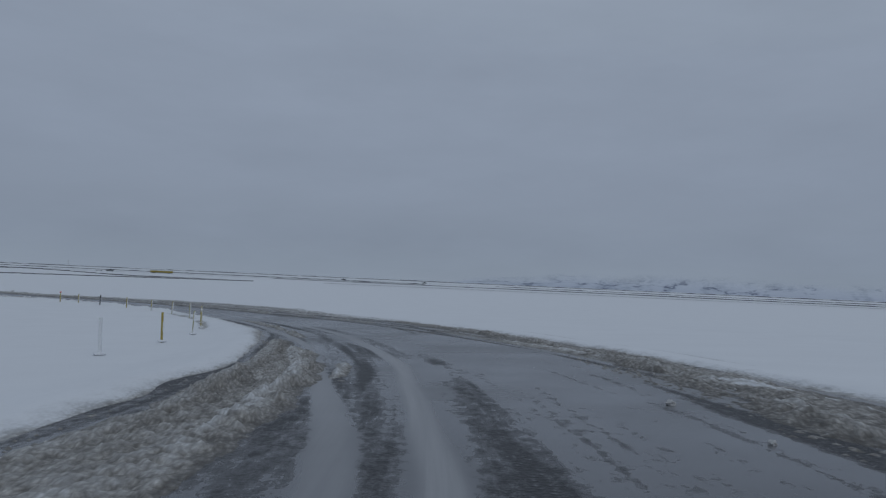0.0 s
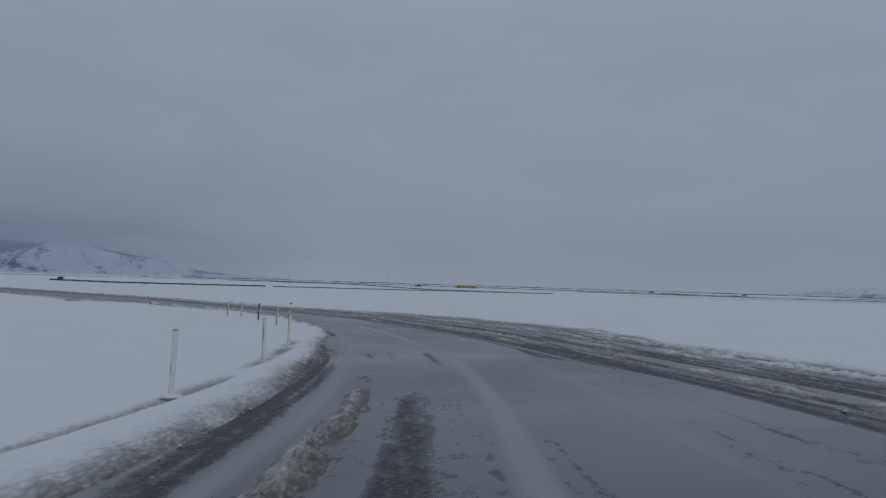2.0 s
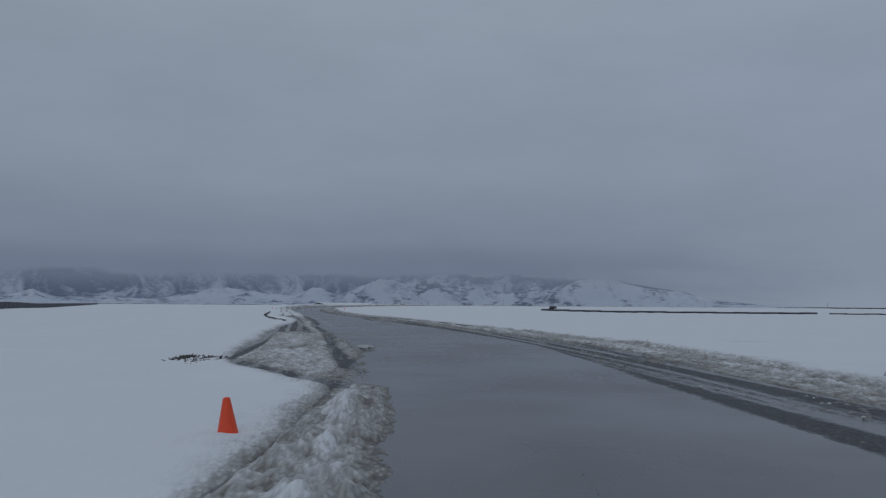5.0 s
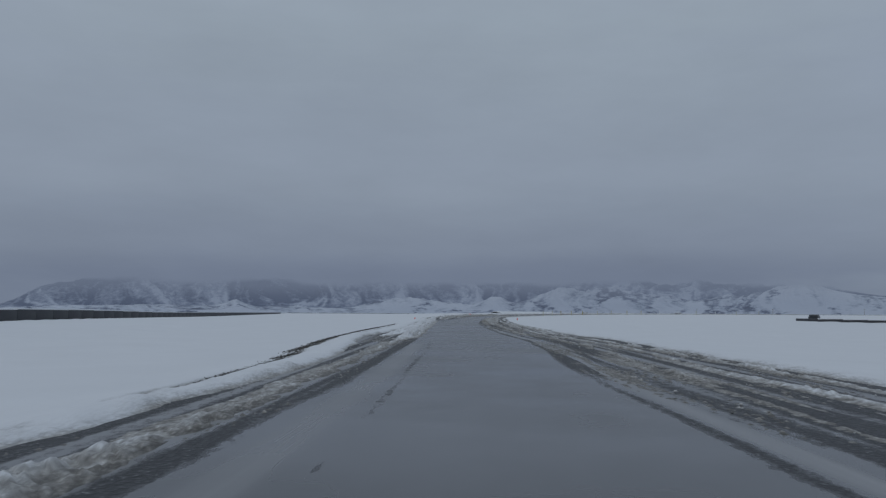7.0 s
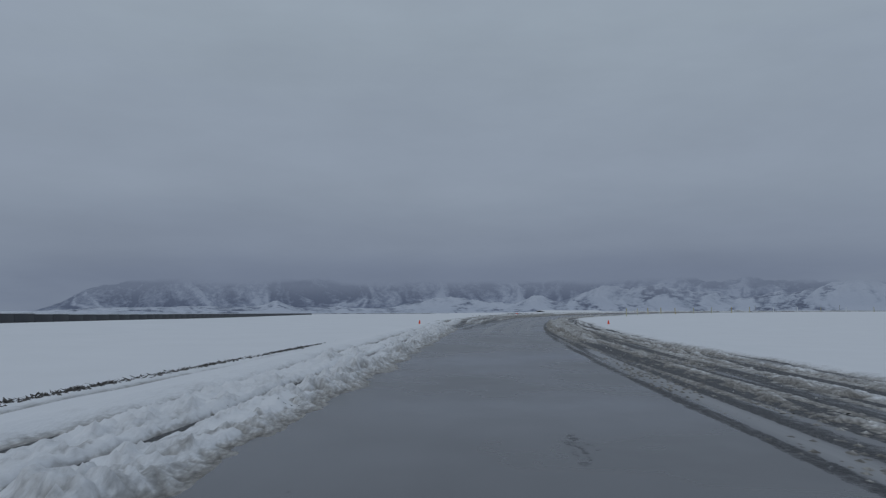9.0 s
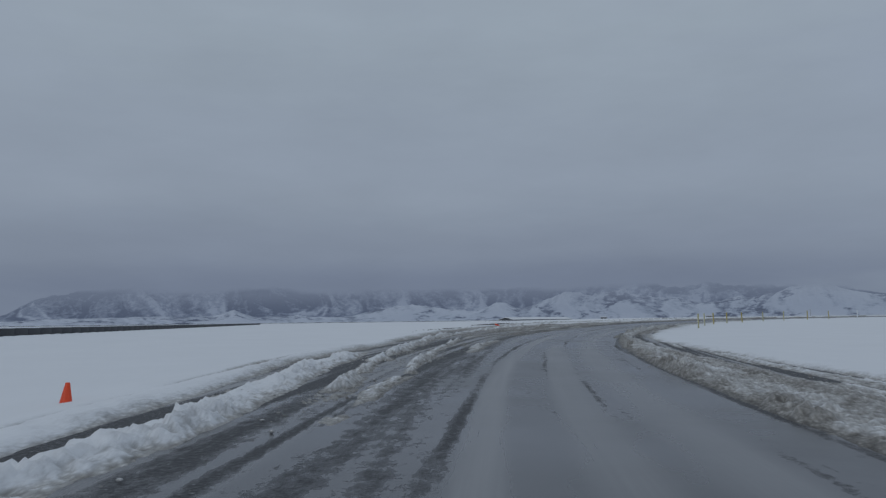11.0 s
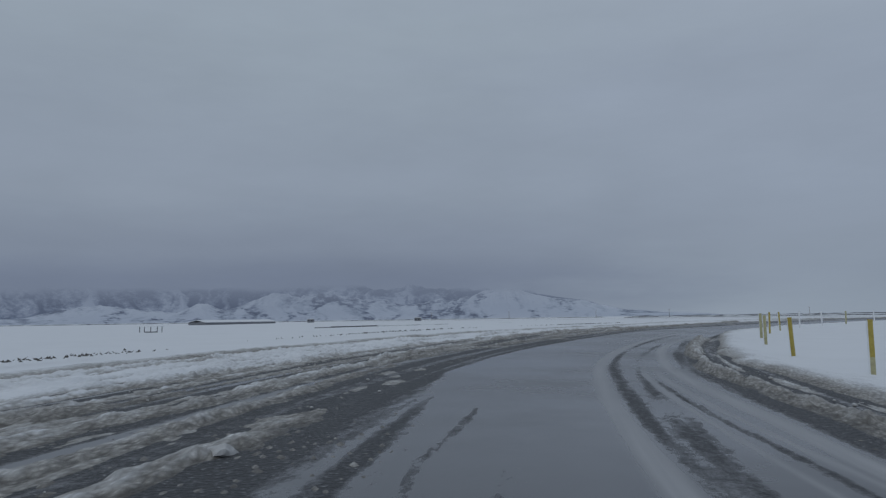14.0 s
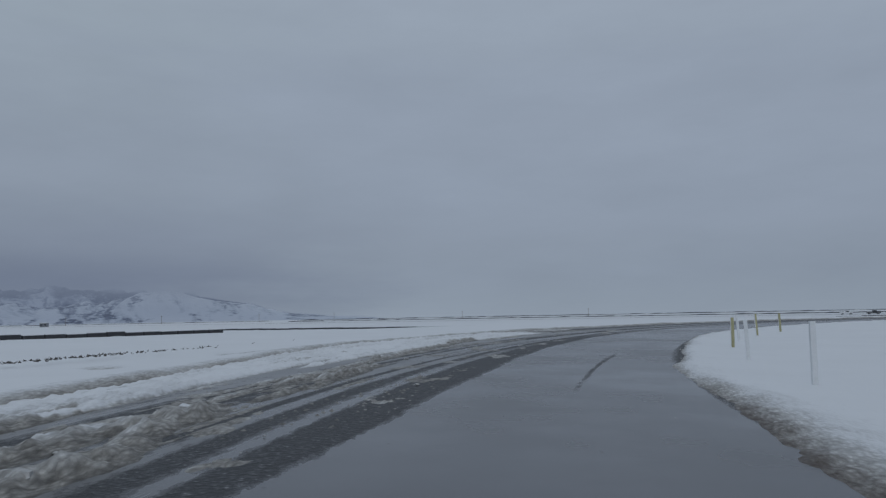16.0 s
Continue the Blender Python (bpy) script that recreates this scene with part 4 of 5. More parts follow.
    sheet_of(119, 142, curve((118, 1.15), (131, 1.75), (142, 2.4)), curve((117, 1.5), (118.6, 2.1), (121.5, 3.5), (124.5, 4.4), (142, 4.9)), 0.06, 0.50)
    sheet_of(152, 186, curve((152, 2.75), (176, 2.72), (186, 2.9)), curve((152, 3.6), (175, 3.3), (186, 3.6)), 0.035, 0.5)
    sheet_of(196, 246, curve((186, 2.2), (203, 2.2), (246, 1.9)), curve((186, 4.4), (204, 4.0), (246, 3.4)), 0.11, 0.12)
    sheet_of(236, 282, curve((236, -5.6), (260, -5.5), (272, -4.7), (282, -4.3)), curve((236, -3.5), (262, -3.45), (282, -3.5)), 0.10, 0.62)
    sheet_of(310, 395, curve((310, 7.0), (335, 6.0), (352, 5.6), (362, 4.9), (395, 5.5)), curve((310, 10.5), (335, 8.8), (352, 7.6), (395, 9.0)), 0.10, 0.15)
    # long furrows towards the snow's edge
    fur = 0.7 * wave(S / 24.0, N / 0.26, 37, 3) + 0.3 * wave(S / 4.0, N / 0.26, 41, 2)
    side_r = out_r * np.clip((lr - N) / np.maximum(lr - ri, 0.5), 0, 1)
    side_l = out_l * np.clip((N - ll) / np.maximum(le - ll, 0.5), 0, 1) * (smooth(300, 312, s) + 0.4 * smooth(118, 125, s) * (1 - smooth(150, 165, s)))[:, None]
    side = np.maximum(side_r, side_l)
    furrow = 0.30 * np.clip(fur - 0.58 + 0.12 * side, 0, 1) * side ** 0.5
    dirt_shade = np.where(furrow > heap, 0.72 - 0.45 * side, dirt_shade)
    heap = np.maximum(heap, furrow)
    for wide, line, a, b in GAPS:
        if b < s[0] - 4 or a > s[-1] + 4:
            continue
        ends = smooth(a - 2, a + 2, s) * (1 - smooth(b - 2, b + 2, s))
        c = line(s) + 0.18 * (wave(s / 1.8, s * 0 + a, 52, 3) - 0.5)
        w = wide * (0.6 + 0.8 * wave(s / 3.0, s * 0 + b, 53, 2))
        heap = heap * (1 - ends[:, None] * np.exp(-np.abs((N - c[:, None]) / w[:, None]) ** 4))
    for load, wide, line, a, b in MARKS:                                         # wheels have pressed the slush flat there
        if load < 0.95 or b < s[0] - 4 or a > s[-1] + 4:
            continue
        ends = smooth(a - 2, a + 2, s) * (1 - smooth(b - 2, b + 2, s))
        heap = heap * (1 - 0.9 * ends[:, None] * np.exp(-np.abs((N - line(s)[:, None]) / (0.9 * wide)) ** 4))
    # loose lumps strewn over the unswept part
    strewn = 0.20 * np.clip(small - 0.80 + (0.10 * smooth(280, 292, s) * (1 - smooth(308, 316, s)) - 0.06 * smooth(314, 322, s))[:, None] + 0.34 * (wave(S / 3.0, N / 0.8, 72, 2) - 0.5), 0, 0.25) * out
    dirt_shade = np.where(strewn > heap * chunk, 0.50 + 0.5 * wave(S / 2, N / 0.6, 73, 2), dirt_shade)
    h = np.maximum(heap * chunk * 1.1, strewn) * inside - 0.014
    dirt_shade = dirt_shade + 0.30 * np.clip(0.04 - h, 0, 0.04) / 0.04 + (0.34 * (0.36 - big) + 0.30 * (0.40 - small)) * smooth(0.1, 0.5, dirt_shade)   # wetter where it thins out; darkened between the lumps as painted shade
    return S, N, h, dirt_shade


def build_slush():
    verts, quads, uvs, dirt_shades, k = [], [], [], [], 0
    step = 0.08
    for a in np.arange(-6, 402, 24.0):
        s = np.arange(a, a + 24.0 + step * 0.5, step)
        n = np.arange(RIGHT_EDGE(s).min() - 0.25, LEFT_EDGE(s).max() + 0.65, 0.048)
        S, N, h, dirt_shade = slush_heaps(s, n)
        high = np.maximum(np.maximum(h[:-1, :-1], h[1:, :-1]), np.maximum(h[1:, 1:], h[:-1, 1:]))
        q = grid_faces(*N.shape, keep=high > 0.001)
        if not len(q):
            continue
        x, y = plan(S.ravel(), N.ravel())
        ids, inv = np.unique(q.ravel(), return_inverse=True)
        verts.append(np.stack([x, y, (bed(S, N) + h).ravel()], 1)[ids])
        uvs.append(np.stack([N.ravel(), S.ravel()], 1)[ids])
        dirt_shades.append(dirt_shade.ravel()[ids])
        quads.append(inv.reshape(-1, 4) + k)
        k += len(ids)
    ob = add_mesh("slush_ridge", np.concatenate(verts), np.concatenate(quads), TRODDEN, np.concatenate(uvs))
    second_uv(ob, "dirt_shade", np.concatenate(dirt_shades))
    tagged(ob, "heaped grey and brown slush thrown up by tyres", "slush", kind="stuff")


build_slush()


def build_clods():
    """Loose lumps of snow and ice scattered on the slush."""
    rnd = np.random.RandomState(5)
    bm = bmesh.new()
    bmesh.ops.create_icosphere(bm, subdivisions=2, radius=1.0)
    me = bpy.data.meshes.new("unit")
    bm.to_mesh(me)
    bm.free()
    v0 = np.empty(len(me.vertices) * 3)
    me.vertices.foreach_get("co", v0)
    v0 = v0.reshape(-1, 3)
    f0 = np.array([list(p.vertices) for p in me.polygons])
    bpy.data.meshes.remove(me)
    verts, faces, k = [], [], 0
    for _ in range(1800):
        s = rnd.uniform(-4, 400)
        lo, hi, le, ri = LANE_RIGHT(s), LANE_LEFT(s), LEFT_EDGE(s), RIGHT_EDGE(s)
        side = rnd.rand()
        if side < 0.42:
            n = rnd.uniform(hi + 0.3, le + 0.1)
        elif side < 0.88:
            n = rnd.uniform(ri - 0.1, lo - 0.5)
        else:
            continue
        r = 0.009 + 0.024 * rnd.rand() ** 3.0
        px, py = plan(np.array([s]), np.array([n]))
        pz = bed(np.array([s]), np.array([n]))[0]
        v = v0 * (1 + 0.35 * (rnd.rand(len(v0), 1) - 0.5)) * (r * np.array([1 + rnd.rand() * 0.6, 1, 0.75]))
        a = rnd.rand() * 6.28
        v = np.stack([v[:, 0] * math.cos(a) - v[:, 1] * math.sin(a), v[:, 0] * math.sin(a) + v[:, 1] * math.cos(a), v[:, 2]], 1)
        verts.append(v + np.array([px[0], py[0], pz + r * 0.35 + 0.012]))
        faces.append(f0 + k)
        k += len(v0)
    tagged(mesh_object("snow_crumbs", np.concatenate(verts).tolist(), np.concatenate(faces).tolist(), CLOD), "small grey-white crumbs of snow and ice on the track",
           "snow", kind="stuff")


build_clods()


def snow_clod(s, n, r, squash, seed):
    bm = bmesh.new()
    bmesh.ops.create_icosphere(bm, subdivisions=3, radius=1.0)
    for v in bm.verts:
        k = 1 + 0.55 * (noise.noise(v.co * 1.6 + Vector((seed * 3.1, 0, 0))))  + 0.2 * noise.noise(v.co * 4.5 + Vector((0, seed, 0)))
        v.co = Vector((v.co.x * k * r * squash, v.co.y * k * r, max(v.co.z * k * r * 0.75, -0.3 * r)))
    ob = part("snow_clod", bm, CLOD)
    ob.matrix_world = stand(s, n, 0.22 * r, seed * 47)
    tagged(ob, "loose lump of dirty snow and ice lying on the track", "snow lump", "snow lumps on the track")


for i, (s, n, r, q) in enumerate(((9.5, -3.02, 0.06, 1.3), (6.8, -2.95, 0.04, 1.2), (298.6, 2.13, 0.09, 1.0),
                                  (311.0, 3.86, 0.12, 1.3), (317.3, 2.2, 0.09, 1.5), (315.6, 1.88, 0.05, 1.2), (359.0, 3.08, 0.12, 1.2), (127.8, 1.2, 0.16, 1.4), (118.0, -8.2, 0.22, 1.6))):
    snow_clod(s, n, r, q, i + 1)

# ---- mountains and the cloud lying on them ----
HUB = (-120.0, 130.0)


def mountain_stuff(name, stops, reach, woods=0.0, veins=0.0):
    m, t, b = material(name, 0.9, 0.1)
    g = t.nodes.new("ShaderNodeNewGeometry")
    c = object_coord(t)
    sep = t.nodes.new("ShaderNodeSeparateXYZ")
    link(t, g.outputs["Normal"], sep.inputs[0])
    scrub = noise_tex(t, c, 0.04, 6.0, 0.7)
    patch = noise_tex(t, c, 0.006, 5.0, 0.6)
    cut = t.nodes.new("ShaderNodeUVMap")                     # u: ridge to gully, v: foot to crest
    su = t.nodes.new("ShaderNodeSeparateXYZ")
    link(t, cut.outputs[0], su.inputs[0])
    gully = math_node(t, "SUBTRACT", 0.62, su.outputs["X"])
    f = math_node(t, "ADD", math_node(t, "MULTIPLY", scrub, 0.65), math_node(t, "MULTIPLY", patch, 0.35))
    # gullies darkened by colour, in place of the shade inside them
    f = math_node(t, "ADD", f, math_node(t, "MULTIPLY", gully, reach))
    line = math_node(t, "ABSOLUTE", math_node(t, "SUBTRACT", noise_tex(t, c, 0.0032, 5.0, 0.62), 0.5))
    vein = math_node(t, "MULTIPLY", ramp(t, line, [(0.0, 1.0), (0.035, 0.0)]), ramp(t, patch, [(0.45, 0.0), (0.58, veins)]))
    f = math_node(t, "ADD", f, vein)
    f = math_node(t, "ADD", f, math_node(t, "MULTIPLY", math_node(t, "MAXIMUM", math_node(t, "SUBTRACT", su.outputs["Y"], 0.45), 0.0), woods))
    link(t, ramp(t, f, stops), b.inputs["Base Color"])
    return m


# snow, scrub and woods, with the distance's blue haze mixed into the colours
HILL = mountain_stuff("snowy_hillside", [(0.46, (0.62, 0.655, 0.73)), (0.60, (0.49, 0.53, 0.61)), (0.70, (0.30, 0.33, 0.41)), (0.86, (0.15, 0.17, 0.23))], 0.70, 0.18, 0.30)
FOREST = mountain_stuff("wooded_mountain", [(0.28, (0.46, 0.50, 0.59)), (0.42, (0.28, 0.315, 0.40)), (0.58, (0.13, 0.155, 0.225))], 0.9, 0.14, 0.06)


def mountain_range(name, r0, crest, r1, skyline, seed, mat, label, spur=3.4, cut=0.75):
    """A range under the azimuths of its skyline: (degrees left of +y, angle of height) pairs; spurs run down towards the plain."""
    sk = np.array(skyline, float)
    az0, az1 = sk[0, 0], sk[-1, 0]
    az, rr = np.arange(az0, az1, 0.045), np.linspace(r0, r1, 110)
    A, R = np.meshgrid(az, rr, indexing="ij")
    x, y = HUB[0] - np.sin(np.radians(A)) * R, HUB[1] + np.cos(np.radians(A)) * R
    wx, wy = wave(x / 240, y / 240, seed + 1, 3) - 0.5, wave(x / 240, y / 240, seed + 2, 3) - 0.5
    p = np.where(R < crest, smooth(-0.02, 1.0, (R - r0) / (crest - r0)) ** 0.8, 1 - 0.5 * smooth(0, 1, (R - crest) / (r1 - crest)))
    env = np.interp(A + 1.2 * wx, sk[:, 0], sk[:, 1])
    env = np.tan(np.radians(env)) * crest
    u, v = A / spur + 1.1 * wx, R / 620 + 1.1 * wy
    rid = np.zeros_like(A)
    amp, f, tot = 1.0, 1.0, 0.0
    for k in range(5):
        rid += amp * (1 - np.abs(2 * wave(u * f + 3.3 * k, v * f + 1.7 * k, seed + 3 + k, 1) - 1)) ** 1.5
        tot += amp
        amp, f = amp * 0.50, f * 2.15
    rid /= tot
    tone = np.clip(0.5 * rid + 0.5 * (1 - np.abs(2 * wave(u * 3.1 + wy, v * 1.4 + wx, seed + 9, 3) - 1)), 0, 1)
    low = smooth(0, 0.5, p)
    h = env * p * (1 - cut * (1 - rid) * (0.45 + 0.55 * (1 - p)) * low * 1.15) * 1.12
    edge = smooth(az0, az0 + 3, A) * (1 - smooth(az1 - 3, az1, A)) * smooth(r0, r0 + 50, R)
    z = PLAIN_Z - 2 + np.maximum(h, 0) * edge + 2.3 * edge
    vv = np.stack([x.ravel(), y.ravel(), z.ravel()], 1)
    tagged(mesh_object(name, vv.tolist(), grid_faces(*A.shape).tolist(), mat, np.stack([tone.ravel(), p.ravel()], 1)), label, "mountains", kind="structure")


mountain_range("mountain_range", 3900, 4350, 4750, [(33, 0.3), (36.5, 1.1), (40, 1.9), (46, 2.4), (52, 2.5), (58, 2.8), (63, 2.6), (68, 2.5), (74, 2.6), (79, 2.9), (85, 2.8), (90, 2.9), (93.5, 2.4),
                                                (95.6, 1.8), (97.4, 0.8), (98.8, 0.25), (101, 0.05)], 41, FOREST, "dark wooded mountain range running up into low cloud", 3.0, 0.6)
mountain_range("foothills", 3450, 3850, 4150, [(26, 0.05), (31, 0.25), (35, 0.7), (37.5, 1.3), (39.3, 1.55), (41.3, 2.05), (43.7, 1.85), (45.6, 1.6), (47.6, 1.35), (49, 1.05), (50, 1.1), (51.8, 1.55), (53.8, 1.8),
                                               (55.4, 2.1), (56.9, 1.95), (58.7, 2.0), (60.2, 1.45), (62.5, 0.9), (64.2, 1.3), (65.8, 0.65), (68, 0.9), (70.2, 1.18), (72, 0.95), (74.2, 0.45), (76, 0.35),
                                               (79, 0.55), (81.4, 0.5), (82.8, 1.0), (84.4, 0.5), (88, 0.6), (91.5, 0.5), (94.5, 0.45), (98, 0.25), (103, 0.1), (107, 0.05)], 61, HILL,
               "snow-covered foothills, scrub, gully shade and blue haze painted into their colour", 2.4, 0.6)
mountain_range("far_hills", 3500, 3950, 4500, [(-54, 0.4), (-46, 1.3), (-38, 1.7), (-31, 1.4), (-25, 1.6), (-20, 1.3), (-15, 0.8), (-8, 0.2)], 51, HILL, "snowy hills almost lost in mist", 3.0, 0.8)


def cloud_bank():
    m = bpy.data.materials.new("cloud_bank")
    m.use_nodes = True
    t = m.node_tree
    for n in list(t.nodes):
        t.nodes.remove(n)
    g = t.nodes.new("ShaderNodeNewGeometry")
    sub = t.nodes.new("ShaderNodeVectorMath")
    sub.operation = "SUBTRACT"
    link(t, g.outputs["Position"], sub.inputs[0])
    sub.inputs[1].default_value = (HUB[0], HUB[1], -1.5)
    nrm = t.nodes.new("ShaderNodeVectorMath")
    nrm.operation = "NORMALIZE"
    link(t, sub.outputs[0], nrm.inputs[0])
    # the sheet glows in the sky's own colour
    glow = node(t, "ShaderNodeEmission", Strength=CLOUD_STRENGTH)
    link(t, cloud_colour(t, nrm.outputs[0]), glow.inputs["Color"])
    sep = t.nodes.new("ShaderNodeSeparateXYZ")
    link(t, nrm.outputs[0], sep.inputs[0])
    wisps = noise_tex(t, nrm.outputs[0], 9.0, 6.0, 0.6, (1.0, 1.0, 3.0))
    u = t.nodes.new("ShaderNodeUVMap").outputs[0]                # v: height of the cloud's foot there
    su = t.nodes.new("ShaderNodeSeparateXYZ")
    link(t, u, su.inputs[0])
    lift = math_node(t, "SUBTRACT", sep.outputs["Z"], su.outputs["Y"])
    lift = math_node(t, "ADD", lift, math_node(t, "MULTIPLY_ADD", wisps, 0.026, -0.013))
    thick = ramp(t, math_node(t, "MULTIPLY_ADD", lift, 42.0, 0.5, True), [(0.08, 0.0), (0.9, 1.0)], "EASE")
    # distance haze laid over the slopes as a glowing veil, denser upwards
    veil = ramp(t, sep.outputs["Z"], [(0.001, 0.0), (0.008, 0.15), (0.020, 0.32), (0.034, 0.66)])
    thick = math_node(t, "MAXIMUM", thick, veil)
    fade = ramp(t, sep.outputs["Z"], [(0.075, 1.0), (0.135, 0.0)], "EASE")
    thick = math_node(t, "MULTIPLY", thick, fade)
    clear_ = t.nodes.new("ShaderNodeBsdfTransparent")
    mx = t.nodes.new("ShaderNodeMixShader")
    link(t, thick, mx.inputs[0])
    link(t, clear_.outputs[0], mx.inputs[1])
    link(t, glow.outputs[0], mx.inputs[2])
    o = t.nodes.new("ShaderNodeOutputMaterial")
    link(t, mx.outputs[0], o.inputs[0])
    az = np.arange(-180, 180.1, 1.5)
    el = np.linspace(0.0, 9.0, 12)
    A, E = np.meshgrid(az, el, indexing="ij")
    R = 3350.0
    x, y = HUB[0] - np.sin(np.radians(A)) * R, HUB[1] + np.cos(np.radians(A)) * R
    z = -2.0 + np.tan(np.radians(E)) * R
    foot = np.interp(A, [-180, -60, -45, -30, -18, -10, 20, 28, 34, 40, 50, 60, 75, 95, 100, 106, 115, 180],
                     [0.3, 0.4, 0.8, 0.8, 0.6, 0.30, 0.25, 0.45, 1.0, 1.75, 2.0, 1.95, 1.9, 1.95, 1.5, 0.7, 0.3, 0.3])
    uv = np.stack([A.ravel() / 360, np.sin(np.radians(foot)).ravel()], 1)
    v = np.stack([x.ravel(), y.ravel(), z.ravel()], 1)
    tagged(mesh_object("backdrop", v.tolist(), grid_faces(*A.shape).tolist(), m, uv), "low grey cloud bank and painted haze over the far mountains, a glowing backdrop", "cloud", kind="structure")


cloud_bank()

# ---- marker posts, cones, kerb ----


def marker_post(s, n, style, lean, turn, high=0.95):
    words = {"yellow": "square yellow painted marker post standing in snow, paint worn", "pale": "weathered pale yellow marker post crusted with snow",
             "two": "marker post with yellow top and snow-crusted pale foot", "black": "black painted marker post with yellow flecks in snow",
             "white": "snow-plastered white marker post standing in deep snow"}
    m = stand(s, n, -0.09, turn) @ pose(0, 0, 0, lean[0], lean[1], 0)
    ob = thing("marker_post", m, words[style], "marker post", "marker posts along the bend")
    w = 0.047
    body = {"yellow": YELLOW, "pale": PALE, "two": YELLOW, "black": BLACK, "white": ICE}[style]
    foot = 0.42 if style == "two" else -0.25
    bm = bmesh.new()
    box(bm, -w, w, -w * 0.8, w * 0.8, max(foot, -0.25), high, 0.008)
    bmesh.ops.subdivide_edges(bm, edges=[e for e in bm.edges if abs(e.verts[0].co.z - e.verts[1].co.z) > 0.3], cuts=5)
    for v in bm.verts:
        v.co.x += 0.006 * noise.noise(v.co * 5 + Vector((s, n, 0)))
        v.co.y += 0.006 * noise.noise(v.co * 5 + Vector((n, s, 3)))
    part("shaft", bm, body, ob)
    if style == "two":
        bm = bmesh.new()
        box(bm, -w * 0.97, w * 0.97, -w * 0.78, w * 0.78, -0.25, 0.42, 0.006)
        part("shaft_foot", bm, PALE, ob, "pale weathered foot of the post")
    if style != "white":
        bm = bmesh.new()                                     # snow stuck to the weather side
        rows = []
        for k in range(10):
            z0 = -0.05 + (high + 0.03) * k / 9
            keep = max(0.04, noise.noise(Vector((s * 1.7, k * 0.6, 2.0))) + (0.45 if style in ("pale", "two") else 0.12) + (0.2 if s > 46 else 0.0))
            t, reach = 0.004 + 0.026 * min(keep, 0.7), -w * 0.75 + w * 1.5 * min(1, 0.15 + keep * 1.3)
            rows.append([bm.verts.new(p) for p in ((-w + 0.004, -w * 0.84, z0), (-w - t, -w * 0.7, z0), (-w - t * 0.8, reach * 0.8, z0), (-w + 0.004, reach, z0))])
        for a, b in zip(rows, rows[1:]):
            for q in range(4):
                bm.faces.new((a[q], a[(q + 1) % 4], b[(q + 1) % 4], b[q]))
        bm.faces.new(rows[0][::-1])
        bm.faces.new(rows[-1])
        bmesh.ops.recalc_face_normals(bm, faces=bm.faces)
        part("snow_crust", bm, ICE, ob, "white crust of wind-blown snow")
    bm = bmesh.new()                                         # snow heaped round the foot
    bmesh.ops.create_icosphere(bm, subdivisions=2, radius=1.0)
    for v in bm.verts:
        v.co = Vector((v.co.x * 0.17, v.co.y * 0.17, v.co.z * 0.05 + 0.03)) * (1 + 0.2 * noise.noise(v.co * 2 + Vector((s, 0, 0))))
    part("foot_snow", bm, SNOW, ob)
    return ob


LEFT_POSTS = ((21.9, 7.33, "white"), (29.15, 6.52, "yellow"), (35.4, 5.49, "pale"), (42.15, 4.65, "yellow"), (48.5, 3.87, "two"), (55.05, 3.35, "pale"), (61.9, 2.93, "two"),
              (68.4, 2.64, "two"), (75.1, 2.52, "yellow"), (81.65, 2.48, "black"), (86.4, 2.56, "yellow"), (90.5, 2.53, "yellow"))
RIGHT_POSTS = ((306.3, -7.13, "pale"), (314.5, -6.63, "pale"), (320.7, -6.3, "yellow"), (327.0, -6.07, "two"), (333.7, -5.71, "yellow"), (341.1, -5.4, "pale"),
               (347.7, -5.15, "pale"), (354.5, -5.06, "yellow"), (360.6, -4.89, "two"), (368.0, -4.76, "white"), (375.1, -4.65, "white"), (381.6, -4.6, "pale"),
               (388.2, -4.75, "white"), (395, -5.1, "pale"), (402, -5.5, "pale"))
rp = random.Random(4)
for s, n, style in LEFT_POSTS + RIGHT_POSTS:
    marker_post(s, n, style, (rp.uniform(-2, 2), rp.uniform(-3.0, 1.0)), rp.uniform(-25, 25) + (90 if n > 0 else 0), 1.01 + rp.uniform(-0.03, 0.04) + (0.10 if n < 0 else 0.0))


def traffic_cone(m, label):
    ob = thing("traffic_cone", m, label, "traffic cone", "orange training cones")
    bm = bmesh.new()
    r = bmesh.ops.create_cone(bm, cap_ends=True, segments=24, radius1=0.10, radius2=0.030, depth=0.36)
    bmesh.ops.translate(bm, vec=(0, 0, 0.18), verts=r["verts"])
    bmesh.ops.bevel(bm, geom=[e for e in bm.edges if e.verts[0].co.z > 0.3 and e.verts[1].co.z > 0.3], offset=0.006, segments=2, affect="EDGES")
    part("cone_body", bm, ORANGE, ob)
    bm = bmesh.new()
    box(bm, -0.13, 0.13, -0.13, 0.13, 0.0, 0.022, 0.008)
    part("cone_base", bm, ORANGE, ob)
    return ob


traffic_cone(stand(112.5, 2.22, -0.01, 20) @ pose(0, 0, 0, 3, -4, 0) @ Matrix.Scale(1.1, 4), "small upright orange plastic cone sunk in snow")
traffic_cone(stand(257.4, 6.0, -0.13, 10) @ pose(0, 0, 0, -2, 3, 0), "small upright orange plastic cone in open snow")
traffic_cone(stand(306.9, 8.5, 0.16, 0) @ pose(0, 0, 0, 0, 104, 25), "orange plastic cone knocked over in the slush")
traffic_cone(stand(116.9, -14.5, -0.01, 60) @ pose(0, 0, 0, 70, 0, 80), "orange plastic cone knocked over in deep snow")
traffic_cone(stand(260.2, -8.0, -0.02, 15), "small orange plastic cone standing in the infield snow")


